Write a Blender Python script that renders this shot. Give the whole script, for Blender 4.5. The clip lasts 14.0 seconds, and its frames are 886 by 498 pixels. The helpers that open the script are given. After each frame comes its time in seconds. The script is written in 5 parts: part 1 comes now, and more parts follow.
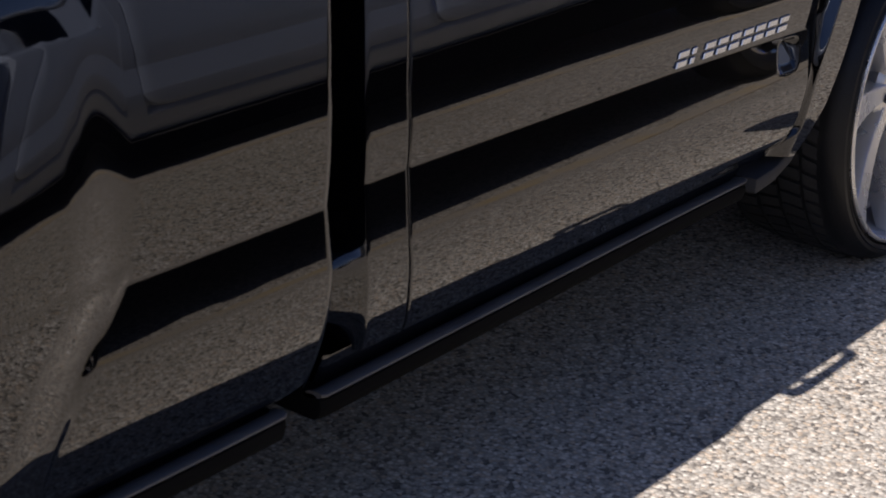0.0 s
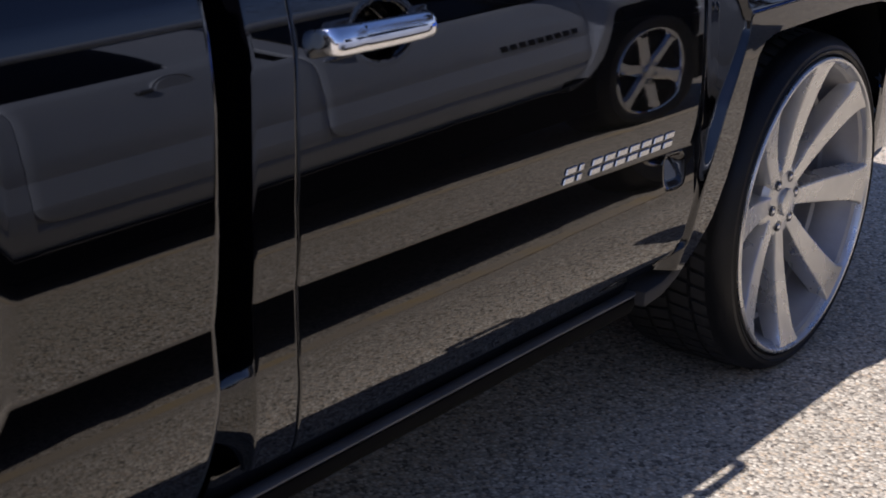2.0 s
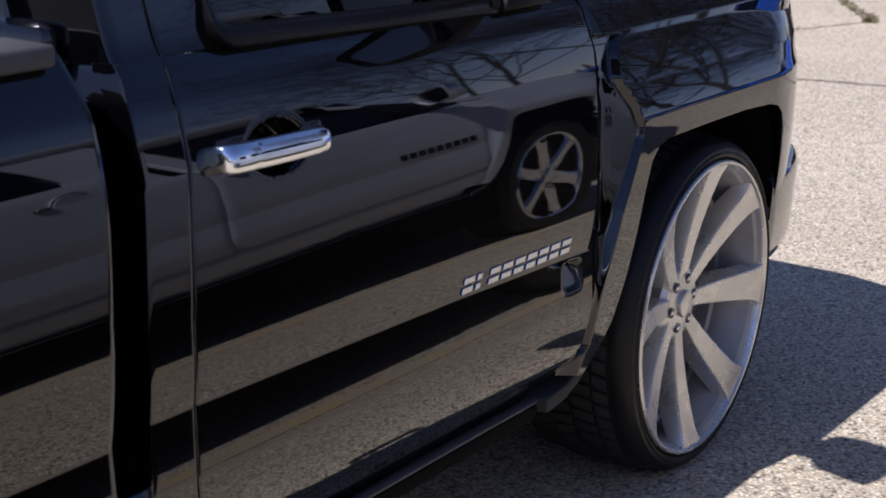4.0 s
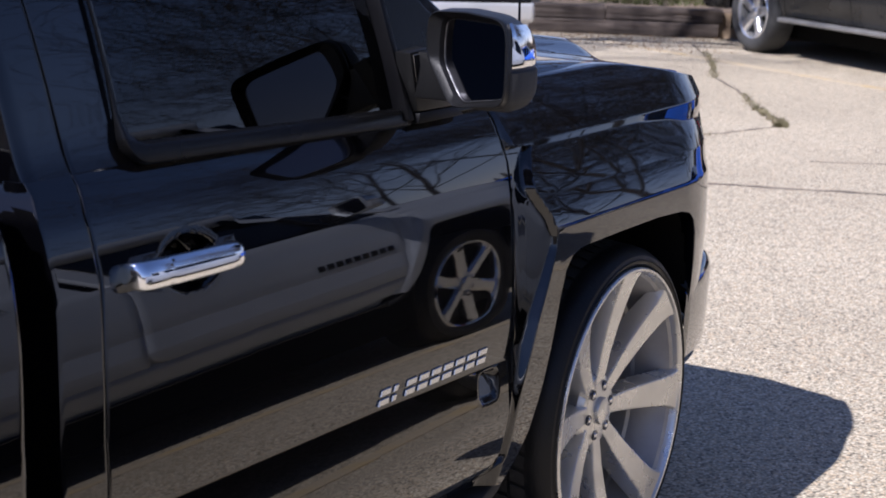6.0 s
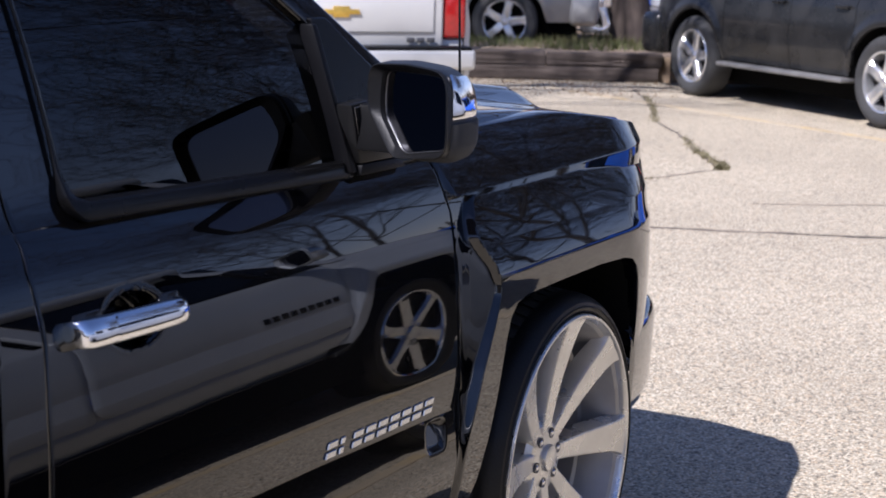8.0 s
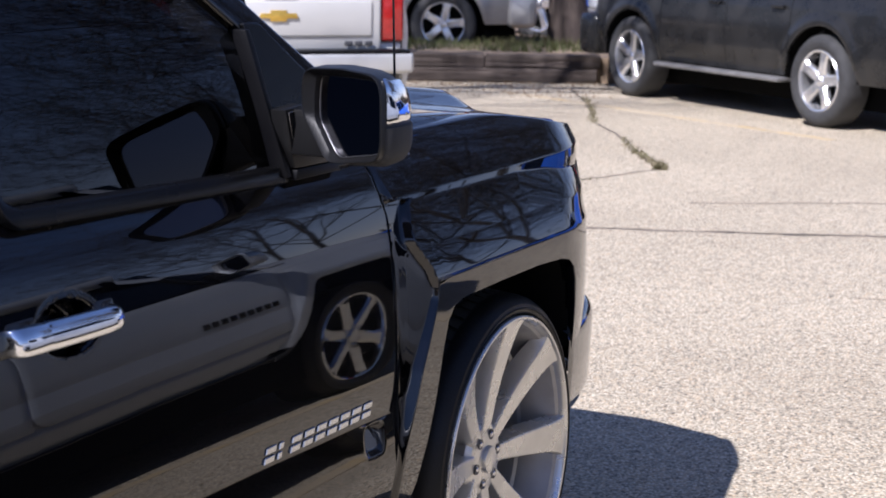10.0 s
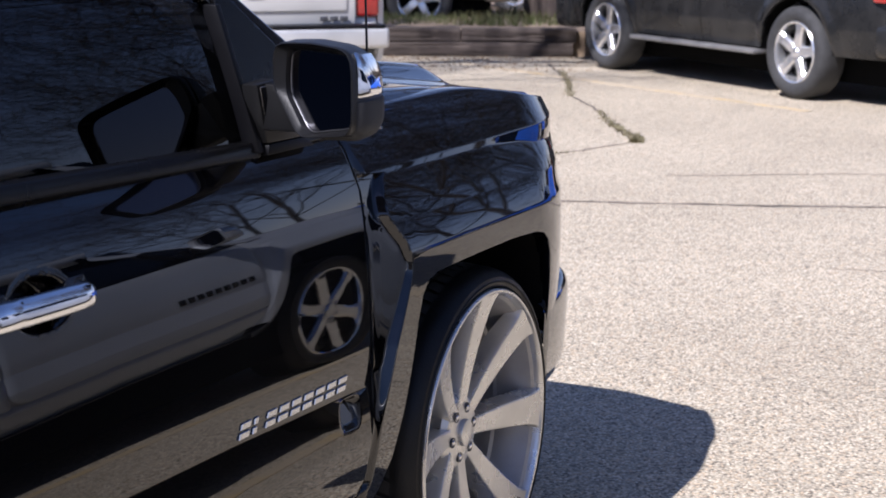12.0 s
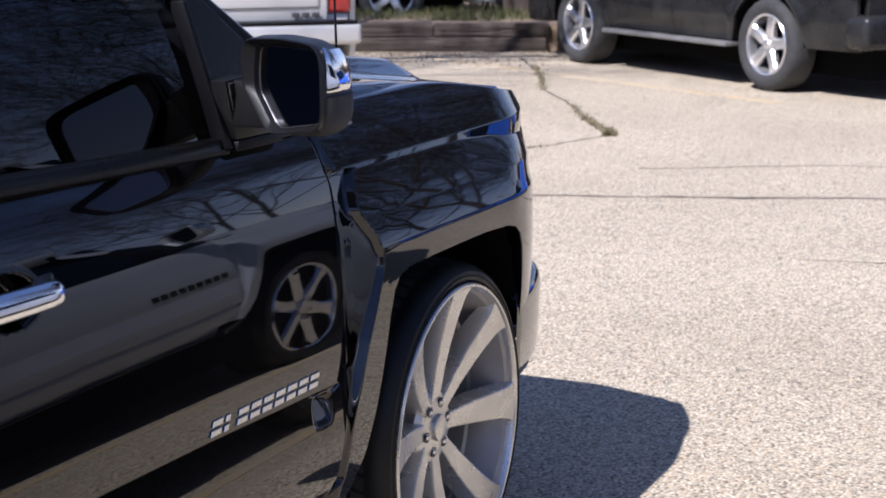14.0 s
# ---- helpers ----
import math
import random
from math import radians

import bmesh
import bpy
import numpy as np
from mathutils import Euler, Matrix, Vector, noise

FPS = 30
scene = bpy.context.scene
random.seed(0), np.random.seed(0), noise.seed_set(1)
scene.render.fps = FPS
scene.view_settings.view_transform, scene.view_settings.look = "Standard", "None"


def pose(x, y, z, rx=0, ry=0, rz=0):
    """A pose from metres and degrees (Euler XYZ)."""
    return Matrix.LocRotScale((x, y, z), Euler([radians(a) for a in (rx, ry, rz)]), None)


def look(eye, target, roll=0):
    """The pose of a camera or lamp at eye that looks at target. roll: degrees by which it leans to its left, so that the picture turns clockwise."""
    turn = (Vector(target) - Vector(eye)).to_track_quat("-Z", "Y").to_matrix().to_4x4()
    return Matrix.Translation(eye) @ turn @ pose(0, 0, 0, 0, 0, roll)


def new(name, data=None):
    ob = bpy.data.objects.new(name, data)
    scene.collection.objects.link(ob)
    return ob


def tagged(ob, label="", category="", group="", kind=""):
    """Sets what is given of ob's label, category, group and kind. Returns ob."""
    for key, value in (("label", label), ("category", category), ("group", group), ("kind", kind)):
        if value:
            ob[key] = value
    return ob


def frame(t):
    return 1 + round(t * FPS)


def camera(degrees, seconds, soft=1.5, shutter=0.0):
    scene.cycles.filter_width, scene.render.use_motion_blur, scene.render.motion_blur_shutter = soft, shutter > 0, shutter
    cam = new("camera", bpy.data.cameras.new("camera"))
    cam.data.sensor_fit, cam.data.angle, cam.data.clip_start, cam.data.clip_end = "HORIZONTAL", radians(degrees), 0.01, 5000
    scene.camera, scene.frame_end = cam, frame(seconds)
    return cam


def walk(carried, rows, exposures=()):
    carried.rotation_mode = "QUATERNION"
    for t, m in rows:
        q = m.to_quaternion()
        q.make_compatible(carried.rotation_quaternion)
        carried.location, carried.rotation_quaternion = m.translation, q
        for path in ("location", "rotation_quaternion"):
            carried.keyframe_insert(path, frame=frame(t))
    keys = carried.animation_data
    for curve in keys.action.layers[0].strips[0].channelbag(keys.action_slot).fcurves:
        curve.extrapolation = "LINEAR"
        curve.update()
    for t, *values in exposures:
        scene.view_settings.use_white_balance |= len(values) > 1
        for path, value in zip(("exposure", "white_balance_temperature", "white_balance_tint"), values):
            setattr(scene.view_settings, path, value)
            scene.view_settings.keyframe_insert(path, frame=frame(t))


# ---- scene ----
cam = camera(27.9, 14.0, 1.75)
cam.data.dof.use_dof, cam.data.dof.focus_distance, cam.data.dof.aperture_fstop = True, 4.1, 9.0
PATH = [
    (0, (-3.7558, -1.5778, 1.5817), (-2.3023, -0.4326, 0.8227), 1.90),
    (0.5, (-3.7514, -1.5797, 1.5856), (-2.2738, -0.4467, 0.8556), 2.00),
    (1, (-3.7513, -1.5827, 1.5920), (-2.2461, -0.4686, 0.8896), 2.36),
    (1.5, (-3.7484, -1.5858, 1.5924), (-2.2176, -0.4879, 0.9206), 2.46),
    (2, (-3.7458, -1.5880, 1.5994), (-2.1925, -0.5042, 0.9570), 2.63),
    (2.5, (-3.7436, -1.5889, 1.6062), (-2.1705, -0.5205, 0.9865), 2.67),
    (3, (-3.7389, -1.5896, 1.6115), (-2.1426, -0.5406, 1.0186), 2.60),
    (3.5, (-3.7352, -1.5911, 1.6147), (-2.1166, -0.5591, 1.0536), 2.47),
    (3.7, (-3.7362, -1.5931, 1.6170), (-2.1104, -0.5660, 1.0678), 2.31),
    (5.8, (-3.7344, -1.6089, 1.6337), (-2.0354, -0.6430, 1.2090), 2.17),
    (6, (-3.7362, -1.6076, 1.6350), (-2.0317, -0.6467, 1.2210), 2.00),
    (6.5, (-3.7379, -1.6070, 1.6397), (-2.0188, -0.6607, 1.2533), 1.90),
    (7, (-3.7397, -1.6077, 1.6411), (-2.0098, -0.6740, 1.2729), 1.63),
    (7.5, (-3.7404, -1.6088, 1.6428), (-2.0026, -0.6875, 1.2806), 1.54),
    (8, (-3.7403, -1.6124, 1.6447), (-1.9981, -0.6989, 1.2834), 1.30),
    (10.5, (-3.7411, -1.6300, 1.6473), (-1.9652, -0.7851, 1.2837), 0.85),
    (11, (-3.7427, -1.6340, 1.6465), (-1.9651, -0.7966, 1.2739), 0.83),
    (11.5, (-3.7410, -1.6370, 1.6447), (-1.9641, -0.8010, 1.2655), 0.53),
    (12, (-3.7380, -1.6380, 1.6451), (-1.9608, -0.8052, 1.2607), 0.44),
    (12.5, (-3.7360, -1.6418, 1.6441), (-1.9573, -0.8137, 1.2564), 0.25),
    (13, (-3.7294, -1.6418, 1.6424), (-1.9481, -0.8197, 1.2541), 0.13),
    (13.5, (-3.7279, -1.6431, 1.6425), (-1.9423, -0.8288, 1.2570), 0.06),
    (14, (-3.7310, -1.6448, 1.6426), (-1.9432, -0.8372, 1.2534), -0.01),
]
EXPOSURES = [(0.0, 0.55), (3.5, 0.62), (6.5, 0.76), (11.0, 0.82), (14.0, 0.84)]
walk(cam, [(t, look(eye, target, roll)) for t, eye, target, roll in PATH], EXPOSURES)

# ---------------------------------------------------------------- light
world = bpy.data.worlds.new("sky")
scene.world = world
world.use_nodes = True
wn = world.node_tree
sky = wn.nodes.new("ShaderNodeTexSky")
sky.sky_type = "NISHITA"
sky.sun_disc = False
SUN_TO = Vector((-0.87, 0.195, 1.0)).normalized()
sky.sun_elevation = math.asin(SUN_TO.z)
sky.sun_rotation = math.atan2(SUN_TO.x, SUN_TO.y)
sky.air_density, sky.dust_density, sky.ozone_density = 1.0, 0.1, 3.0
wn.nodes["Background"].inputs["Strength"].default_value = 0.075
deep = wn.nodes.new("ShaderNodeHueSaturation")
deep.inputs["Saturation"].default_value = 1.13
wn.links.new(sky.outputs[0], deep.inputs["Color"])
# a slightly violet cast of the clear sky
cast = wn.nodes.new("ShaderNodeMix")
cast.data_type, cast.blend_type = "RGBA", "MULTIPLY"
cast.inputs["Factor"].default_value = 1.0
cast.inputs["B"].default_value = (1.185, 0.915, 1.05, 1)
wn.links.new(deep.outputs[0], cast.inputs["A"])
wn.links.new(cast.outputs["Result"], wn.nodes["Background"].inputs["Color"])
sun = new("sun", bpy.data.lights.new("sun", "SUN"))
sun.data.energy, sun.data.angle, sun.data.color = 4.2, radians(0.53), (1.0, 0.972, 1.07)
sun.matrix_world = look(SUN_TO * 30, (0, 0, 0))


# ---------------------------------------------------------------- materials
def mat(name, color, rough=0.5, metal=0.0, coat=0.0, second=None, scale=8.0, fine=60.0, bump=0.0, fine_mix=0.3,
        rough_var=0.0, ior=1.5, coat_rough=0.02, coat_ior=1.5, stretch=(1, 1, 1), trans=0.0, emit=0.0, big_lo=0.4, big_hi=0.65):
    """A procedural surface: two scales of noise between two colours, a varied roughness and a fine relief."""
    m = bpy.data.materials.new(name)
    m.use_nodes = True
    nt = m.node_tree
    p = nt.nodes["Principled BSDF"]
    p.inputs["Roughness"].default_value, p.inputs["Metallic"].default_value = rough, metal
    p.inputs["IOR"].default_value = ior
    p.inputs["Coat Weight"].default_value, p.inputs["Coat Roughness"].default_value = coat, coat_rough
    p.inputs["Coat IOR"].default_value = coat_ior
    p.inputs["Transmission Weight"].default_value = trans
    second = second or tuple(c * 0.75 for c in color)
    tc = nt.nodes.new("ShaderNodeTexCoord")
    mp = nt.nodes.new("ShaderNodeMapping")
    mp.inputs["Scale"].default_value = stretch
    nt.links.new(tc.outputs["Object"], mp.inputs["Vector"])
    big, small = nt.nodes.new("ShaderNodeTexNoise"), nt.nodes.new("ShaderNodeTexNoise")
    big.inputs["Scale"].default_value, big.inputs["Detail"].default_value = scale, 5
    small.inputs["Scale"].default_value, small.inputs["Detail"].default_value = fine, 3
    for n in (big, small):
        nt.links.new(mp.outputs[0], n.inputs["Vector"])
    ramp = nt.nodes.new("ShaderNodeMapRange")
    ramp.inputs["From Min"].default_value, ramp.inputs["From Max"].default_value = big_lo, big_hi
    nt.links.new(big.outputs["Fac"], ramp.inputs["Value"])
    add = nt.nodes.new("ShaderNodeMix")
    add.inputs["Factor"].default_value = fine_mix
    nt.links.new(ramp.outputs[0], add.inputs["A"])
    nt.links.new(small.outputs["Fac"], add.inputs["B"])
    mix = nt.nodes.new("ShaderNodeMix")
    mix.data_type = "RGBA"
    mix.inputs["A"].default_value, mix.inputs["B"].default_value = (*color, 1), (*second, 1)
    nt.links.new(add.outputs["Result"], mix.inputs["Factor"])
    nt.links.new(mix.outputs["Result"], p.inputs["Base Color"])
    if rough_var:
        rr = nt.nodes.new("ShaderNodeMapRange")
        rr.inputs["To Min"].default_value, rr.inputs["To Max"].default_value = rough - rough_var, rough + rough_var
        nt.links.new(add.outputs["Result"], rr.inputs["Value"])
        nt.links.new(rr.outputs[0], p.inputs["Roughness"])
    if bump:
        b = nt.nodes.new("ShaderNodeBump")
        b.inputs["Strength"].default_value, b.inputs["Distance"].default_value = bump, 0.004
        nt.links.new(small.outputs["Fac"], b.inputs["Height"])
        nt.links.new(b.outputs[0], p.inputs["Normal"])
    if emit:
        p.inputs["Emission Color"].default_value, p.inputs["Emission Strength"].default_value = (*color, 1), emit
    return m


def ground_material():
    """Worn exposed-aggregate paving: pale pebbles in a tan binder, with broad stains."""
    m = mat("aggregate_paving", (0.560, 0.506, 0.395), 0.85, second=(0.470, 0.422, 0.327), scale=0.6, fine=9.0, fine_mix=0.25)
    nt = m.node_tree
    p = nt.nodes["Principled BSDF"]
    tc = nt.nodes.new("ShaderNodeTexCoord")
    old = p.inputs["Base Color"].links[0].from_socket
    vor = nt.nodes.new("ShaderNodeTexVoronoi")
    vor.inputs["Scale"].default_value = 115
    nt.links.new(tc.outputs["Object"], vor.inputs["Vector"])
    sep = nt.nodes.new("ShaderNodeSeparateColor")
    nt.links.new(vor.outputs["Color"], sep.inputs[0])
    ramp = nt.nodes.new("ShaderNodeValToRGB")
    e = ramp.color_ramp.elements
    e[0].position, e[0].color = 0.0, (0.26, 0.245, 0.24, 1)
    e[1].position, e[1].color = 1.0, (1.42, 1.40, 1.38, 1)
    for pos, c in ((0.14, (0.52, 0.49, 0.46, 1)), (0.34, (0.86, 0.83, 0.80, 1)), (0.55, (1.0, 0.97, 0.94, 1)), (0.72, (1.02, 0.86, 0.72, 1)), (0.85, (1.18, 1.13, 1.08, 1))):
        x = e.new(pos)
        x.color = c
    nt.links.new(sep.outputs[0], ramp.inputs[0])
    dark = nt.nodes.new("ShaderNodeMapRange")
    dark.inputs["From Min"].default_value, dark.inputs["From Max"].default_value = 0.3, 0.75
    dark.inputs["To Min"].default_value, dark.inputs["To Max"].default_value = 1.10, 0.74
    nt.links.new(vor.outputs["Distance"], dark.inputs["Value"])
    mul = nt.nodes.new("ShaderNodeMix")
    mul.data_type, mul.blend_type = "RGBA", "MULTIPLY"
    mul.inputs["Factor"].default_value = 1
    nt.links.new(old, mul.inputs["A"])
    nt.links.new(ramp.outputs[0], mul.inputs["B"])
    mul2 = nt.nodes.new("ShaderNodeMix")
    mul2.data_type, mul2.blend_type = "RGBA", "MULTIPLY"
    mul2.inputs["Factor"].default_value = 1
    nt.links.new(mul.outputs["Result"], mul2.inputs["A"])
    nt.links.new(dark.outputs[0], mul2.inputs["B"])
    nt.links.new(mul2.outputs["Result"], p.inputs["Base Color"])
    b = nt.nodes.new("ShaderNodeBump")
    b.inputs["Strength"].default_value, b.inputs["Distance"].default_value = 0.6, 0.004
    b.invert = True
    nt.links.new(vor.outputs["Distance"], b.inputs["Height"])
    nt.links.new(b.outputs[0], p.inputs["Normal"])
    return m


PAVING = ground_material()
BLACK_PAINT = mat("black_car_paint", (0.0006, 0.0006, 0.001), 0.3, coat=1.0, second=(0.001, 0.001, 0.0015), scale=3, ior=1.05, coat_rough=0.019, coat_ior=1.6)
GREY_PAINT = mat("grey_metallic_paint", (0.50, 0.53, 0.58), 0.4, metal=0.15, coat=1.0, second=(0.465, 0.495, 0.54), scale=3, fine=400)
WHITE_PAINT = mat("white_car_paint", (0.60, 0.59, 0.56), 0.35, coat=0.7, second=(0.55, 0.54, 0.50), scale=2, coat_rough=0.06)
BUMPER_PAINT = mat("dull_silver_bumper", (0.58, 0.575, 0.56), 0.35, metal=0.3, second=(0.5, 0.5, 0.48), scale=5)
SUV_PAINT = mat("dusty_black_paint", (0.008, 0.009, 0.010), 0.3, coat=0.35, second=(0.03, 0.029, 0.028), scale=3, fine=25, fine_mix=0.5, coat_rough=0.1, rough_var=0.1, ior=1.3)
BOARD = mat("dull_grey_running_board", (0.27, 0.265, 0.255), 0.5, metal=0.3, second=(0.16, 0.155, 0.15), scale=6, fine=50, fine_mix=0.5)
SUV_ALLOY = mat("bright_cast_alloy", (0.82, 0.82, 0.82), 0.2, metal=0.8, second=(0.70, 0.70, 0.70), scale=14, fine=120)
SILVER_PAINT = mat("silver_paint", (0.45, 0.44, 0.42), 0.35, metal=0.4, coat=0.8, scale=3)
RED_PAINT = mat("red_paint", (0.35, 0.02, 0.02), 0.3, coat=0.8, scale=3)
BLUE_PAINT = mat("blue_paint", (0.01, 0.09, 0.5), 0.3, coat=0.8, scale=3)
BADGE = mat("satin_silver_badge", (0.55, 0.56, 0.58), 0.12, metal=1.0, second=(0.48, 0.49, 0.51), scale=40)
CHROME = mat("chrome", (0.85, 0.86, 0.88), 0.04, metal=1.0, second=(0.78, 0.79, 0.82), scale=20)
RIM = mat("brushed_silver_alloy", (0.64, 0.635, 0.615), 0.30, metal=0.8, second=(0.58, 0.575, 0.555), scale=14, fine=300, fine_mix=0.15, rough_var=0.05)
ALLOY = mat("bright_alloy", (0.66, 0.66, 0.67), 0.2, metal=0.9, second=(0.58, 0.58, 0.6), scale=12)
BARREL = mat("grey_painted_barrel", (0.36, 0.355, 0.35), 0.42, metal=0.4, second=(0.30, 0.295, 0.29), scale=14, fine=200, rough_var=0.05)
STEEL_DARK = mat("dark_brake_steel", (0.12, 0.12, 0.125), 0.5, metal=0.6, scale=18, rough_var=0.1)
RUBBER = mat("tyre_rubber", (0.006, 0.006, 0.0065), 0.5, ior=1.35, second=(0.010, 0.0098, 0.0095), scale=10, fine=140, bump=0.15, rough_var=0.1)
LIP = mat("dull_scuffed_plastic", (0.12, 0.112, 0.104), 0.5, ior=1.4, second=(0.08, 0.075, 0.07), scale=9, fine=200, bump=0.2)
TREAD = mat("dusty_tread_rubber", (0.020, 0.0195, 0.019), 0.75, second=(0.012, 0.012, 0.0115), scale=12, fine=120, bump=0.2)
RUBBER_GREY = mat("weathered_tyre_rubber", (0.045, 0.045, 0.045), 0.8, second=(0.03, 0.03, 0.03), scale=10, fine=140, bump=0.2)
PLASTIC = mat("black_plastic", (0.005, 0.005, 0.0055), 0.33, second=(0.008, 0.008, 0.0085), scale=12, fine=320, bump=0.15, rough_var=0.06, ior=1.24)
BEZEL = mat("dull_grey_bezel", (0.22, 0.22, 0.23), 0.3, metal=0.8, scale=30)
GRAIN = mat("grained_black_plastic", (0.028, 0.028, 0.029), 0.75, second=(0.034, 0.034, 0.034), scale=14, fine=420, bump=0.3, ior=1.4)
GLOSS_BLACK = mat("gloss_black_trim", (0.006, 0.006, 0.007), 0.09, scale=5)
UNDER = mat("underbody_black", (0.003, 0.003, 0.003), 0.9, ior=1.2, scale=9)
GLASS = mat("tinted_glass", (0.010, 0.011, 0.014), 0.012, trans=1.0, second=(0.008, 0.009, 0.012), ior=1.45, scale=2)
MIRROR = mat("dark_mirror_glass", (0.26, 0.26, 0.29), 0.015, metal=1.0, second=(0.24, 0.24, 0.27), scale=2)
FRAME = mat("satin_grey_black_frame", (0.006, 0.006, 0.007), 0.42, ior=1.22, second=(0.004, 0.004, 0.005), scale=12, fine=300, bump=0.1)
SHELL = mat("satin_black_mirror_shell", (0.007, 0.007, 0.0075), 0.38, second=(0.010, 0.010, 0.0105), scale=14, fine=300, bump=0.08, ior=1.33)
BELT = mat("satin_black_moulding", (0.004, 0.004, 0.0045), 0.26, scale=6, rough_var=0.04, ior=1.3)
CABIN = mat("dark_cloth_upholstery", (0.03, 0.03, 0.032), 0.9, scale=14, fine=300, bump=0.3)
RED_LENS = mat("red_lens", (0.42, 0.012, 0.012), 0.15, coat=0.8, second=(0.3, 0.01, 0.01), scale=30)
CLEAR_LENS = mat("clear_lens", (0.7, 0.72, 0.74), 0.1, coat=1.0, scale=30)
GOLD = mat("gold_emblem", (0.75, 0.48, 0.10), 0.3, metal=0.6, scale=20)
TIMBER = mat("weathered_timber", (0.125, 0.098, 0.082), 0.95, second=(0.022, 0.016, 0.013), scale=3.5, fine=22, bump=1.0, stretch=(0.5, 4, 4), fine_mix=0.5, big_lo=0.35, big_hi=0.6)
BARK = mat("grey_brown_bark", (0.032, 0.025, 0.02), 0.95, second=(0.014, 0.011, 0.009), scale=5, fine=30, bump=0.8, stretch=(1, 1, 0.3))
# paler copy of the bark, with the trunk's sunlit look put into its colour
BARK_SUNLIT = mat("furrowed_brown_bark_sunlit", (0.17, 0.13, 0.105), 0.95, second=(0.035, 0.026, 0.02), scale=5, fine=22, bump=1.0, stretch=(2, 2, 0.35), fine_mix=0.5)
LITTER = mat("dry_leaf_litter", (0.26, 0.17, 0.10), 0.9, second=(0.12, 0.08, 0.05), scale=6, fine=60)
RAIL = mat("faded_grey_plastic", (0.05, 0.05, 0.053), 0.6, second=(0.035, 0.035, 0.037), scale=12, fine=300, bump=0.3)
DIRT = mat("dry_leafy_soil", (0.36, 0.27, 0.185), 0.95, second=(0.17, 0.12, 0.08), scale=4, fine=40, bump=0.6)
GRASS = mat("spring_grass", (0.09, 0.11, 0.03), 0.8, second=(0.15, 0.13, 0.06), scale=2, fine=30)
WEED = mat("crack_weed", (0.13, 0.12, 0.055), 0.85, second=(0.22, 0.18, 0.11), scale=9, fine=60)
CRACK = mat("crack_dirt", (0.20, 0.165, 0.13), 0.95, second=(0.06, 0.05, 0.04), scale=2.5, fine=60, big_lo=0.42, big_hi=0.6)
YELLOW = mat("worn_yellow_line_paint", (0.56, 0.405, 0.19), 0.85, second=(0.46, 0.39, 0.29), scale=4, fine=45, fine_mix=0.35, big_lo=0.32, big_hi=0.52)
SIDING = mat("pale_siding", (0.62, 0.58, 0.5), 0.7, second=(0.55, 0.5, 0.43), scale=1, fine=12)
ROOFING = mat("brown_shingle", (0.13, 0.10, 0.085), 0.9, scale=4, fine=30, bump=0.4)
CABLE = mat("black_cable", (0.02, 0.02, 0.02), 0.7, scale=9)


# ---------------------------------------------------------------- mesh helpers
def thing(name, label, category, m=None, group="", kind=""):
    ob = new(name)
    ob.empty_display_size = 0.2
    if m is not None:
        ob.matrix_world = m
    return tagged(ob, label, category, group, kind)


def part(name, bm, material, parent, label="", smooth=40):
    """Links a bmesh (or vertices and faces) as one mesh object under a thing or a part."""
    me = bpy.data.meshes.new(name)
    if isinstance(bm, tuple):
        me.from_pydata([tuple(v) for v in bm[0]], [], [tuple(f) for f in bm[1]])
        me.update()
    else:
        bm.normal_update()
        bm.to_mesh(me)
        bm.free()
    me.materials.append(material)
    if smooth:
        me.polygons.foreach_set("use_smooth", [True] * len(me.polygons))
        me.set_sharp_from_angle(angle=radians(smooth))
    ob = new(name, me)
    ob.parent = parent
    if label:
        ob["label"] = label
    return ob


def flip(mesh, centre=1.0):
    """The mirror image of (vertices, faces) across y = centre."""
    v, f = mesh
    return [(p[0], 2 * centre - p[1], p[2]) for p in v], [tuple(reversed(q)) for q in f]


def join(*meshes):
    vs, fs = [], []
    for v, f in meshes:
        n = len(vs)
        vs += [tuple(p) for p in v]
        fs += [tuple(i + n for i in q) for q in f]
    return vs, fs


def sheet(P, shift=(0, 0.015, 0), turn=False):
    """A closed slab from a grid of points P[i][j], its back side moved by shift."""
    nu, nv = len(P), len(P[0])
    vs = [tuple(p) for row in P for p in row]
    n = len(vs)
    vs += [(p[0] + shift[0], p[1] + shift[1], p[2] + shift[2]) for p in vs]
    at = lambda i, j: i * nv + j
    fs = []
    for i in range(nu - 1):
        for j in range(nv - 1):
            q = (at(i, j), at(i + 1, j), at(i + 1, j + 1), at(i, j + 1))
            fs += [q, tuple(k + n for k in reversed(q))]
    rim = [at(i, 0) for i in range(nu)] + [at(nu - 1, j) for j in range(1, nv)] + [at(i, nv - 1) for i in range(nu - 2, -1, -1)] + [at(0, j) for j in range(nv - 2, 0, -1)]
    for a, b in zip(rim, rim[1:] + rim[:1]):
        fs.append((b, a, a + n, b + n))
    if turn:
        fs = [tuple(reversed(q)) for q in fs]
    return vs, fs


def box(x0, x1, y0, y1, z0, z1, bevel=0.0, seg=2):
    bm = bmesh.new()
    bmesh.ops.create_cube(bm, size=1, matrix=Matrix.LocRotScale(((x0 + x1) / 2, (y0 + y1) / 2, (z0 + z1) / 2), None, (x1 - x0, y1 - y0, z1 - z0)))
    if bevel:
        bmesh.ops.bevel(bm, geom=bm.edges[:], offset=bevel, segments=seg, affect="EDGES", profile=0.5)
    return bm


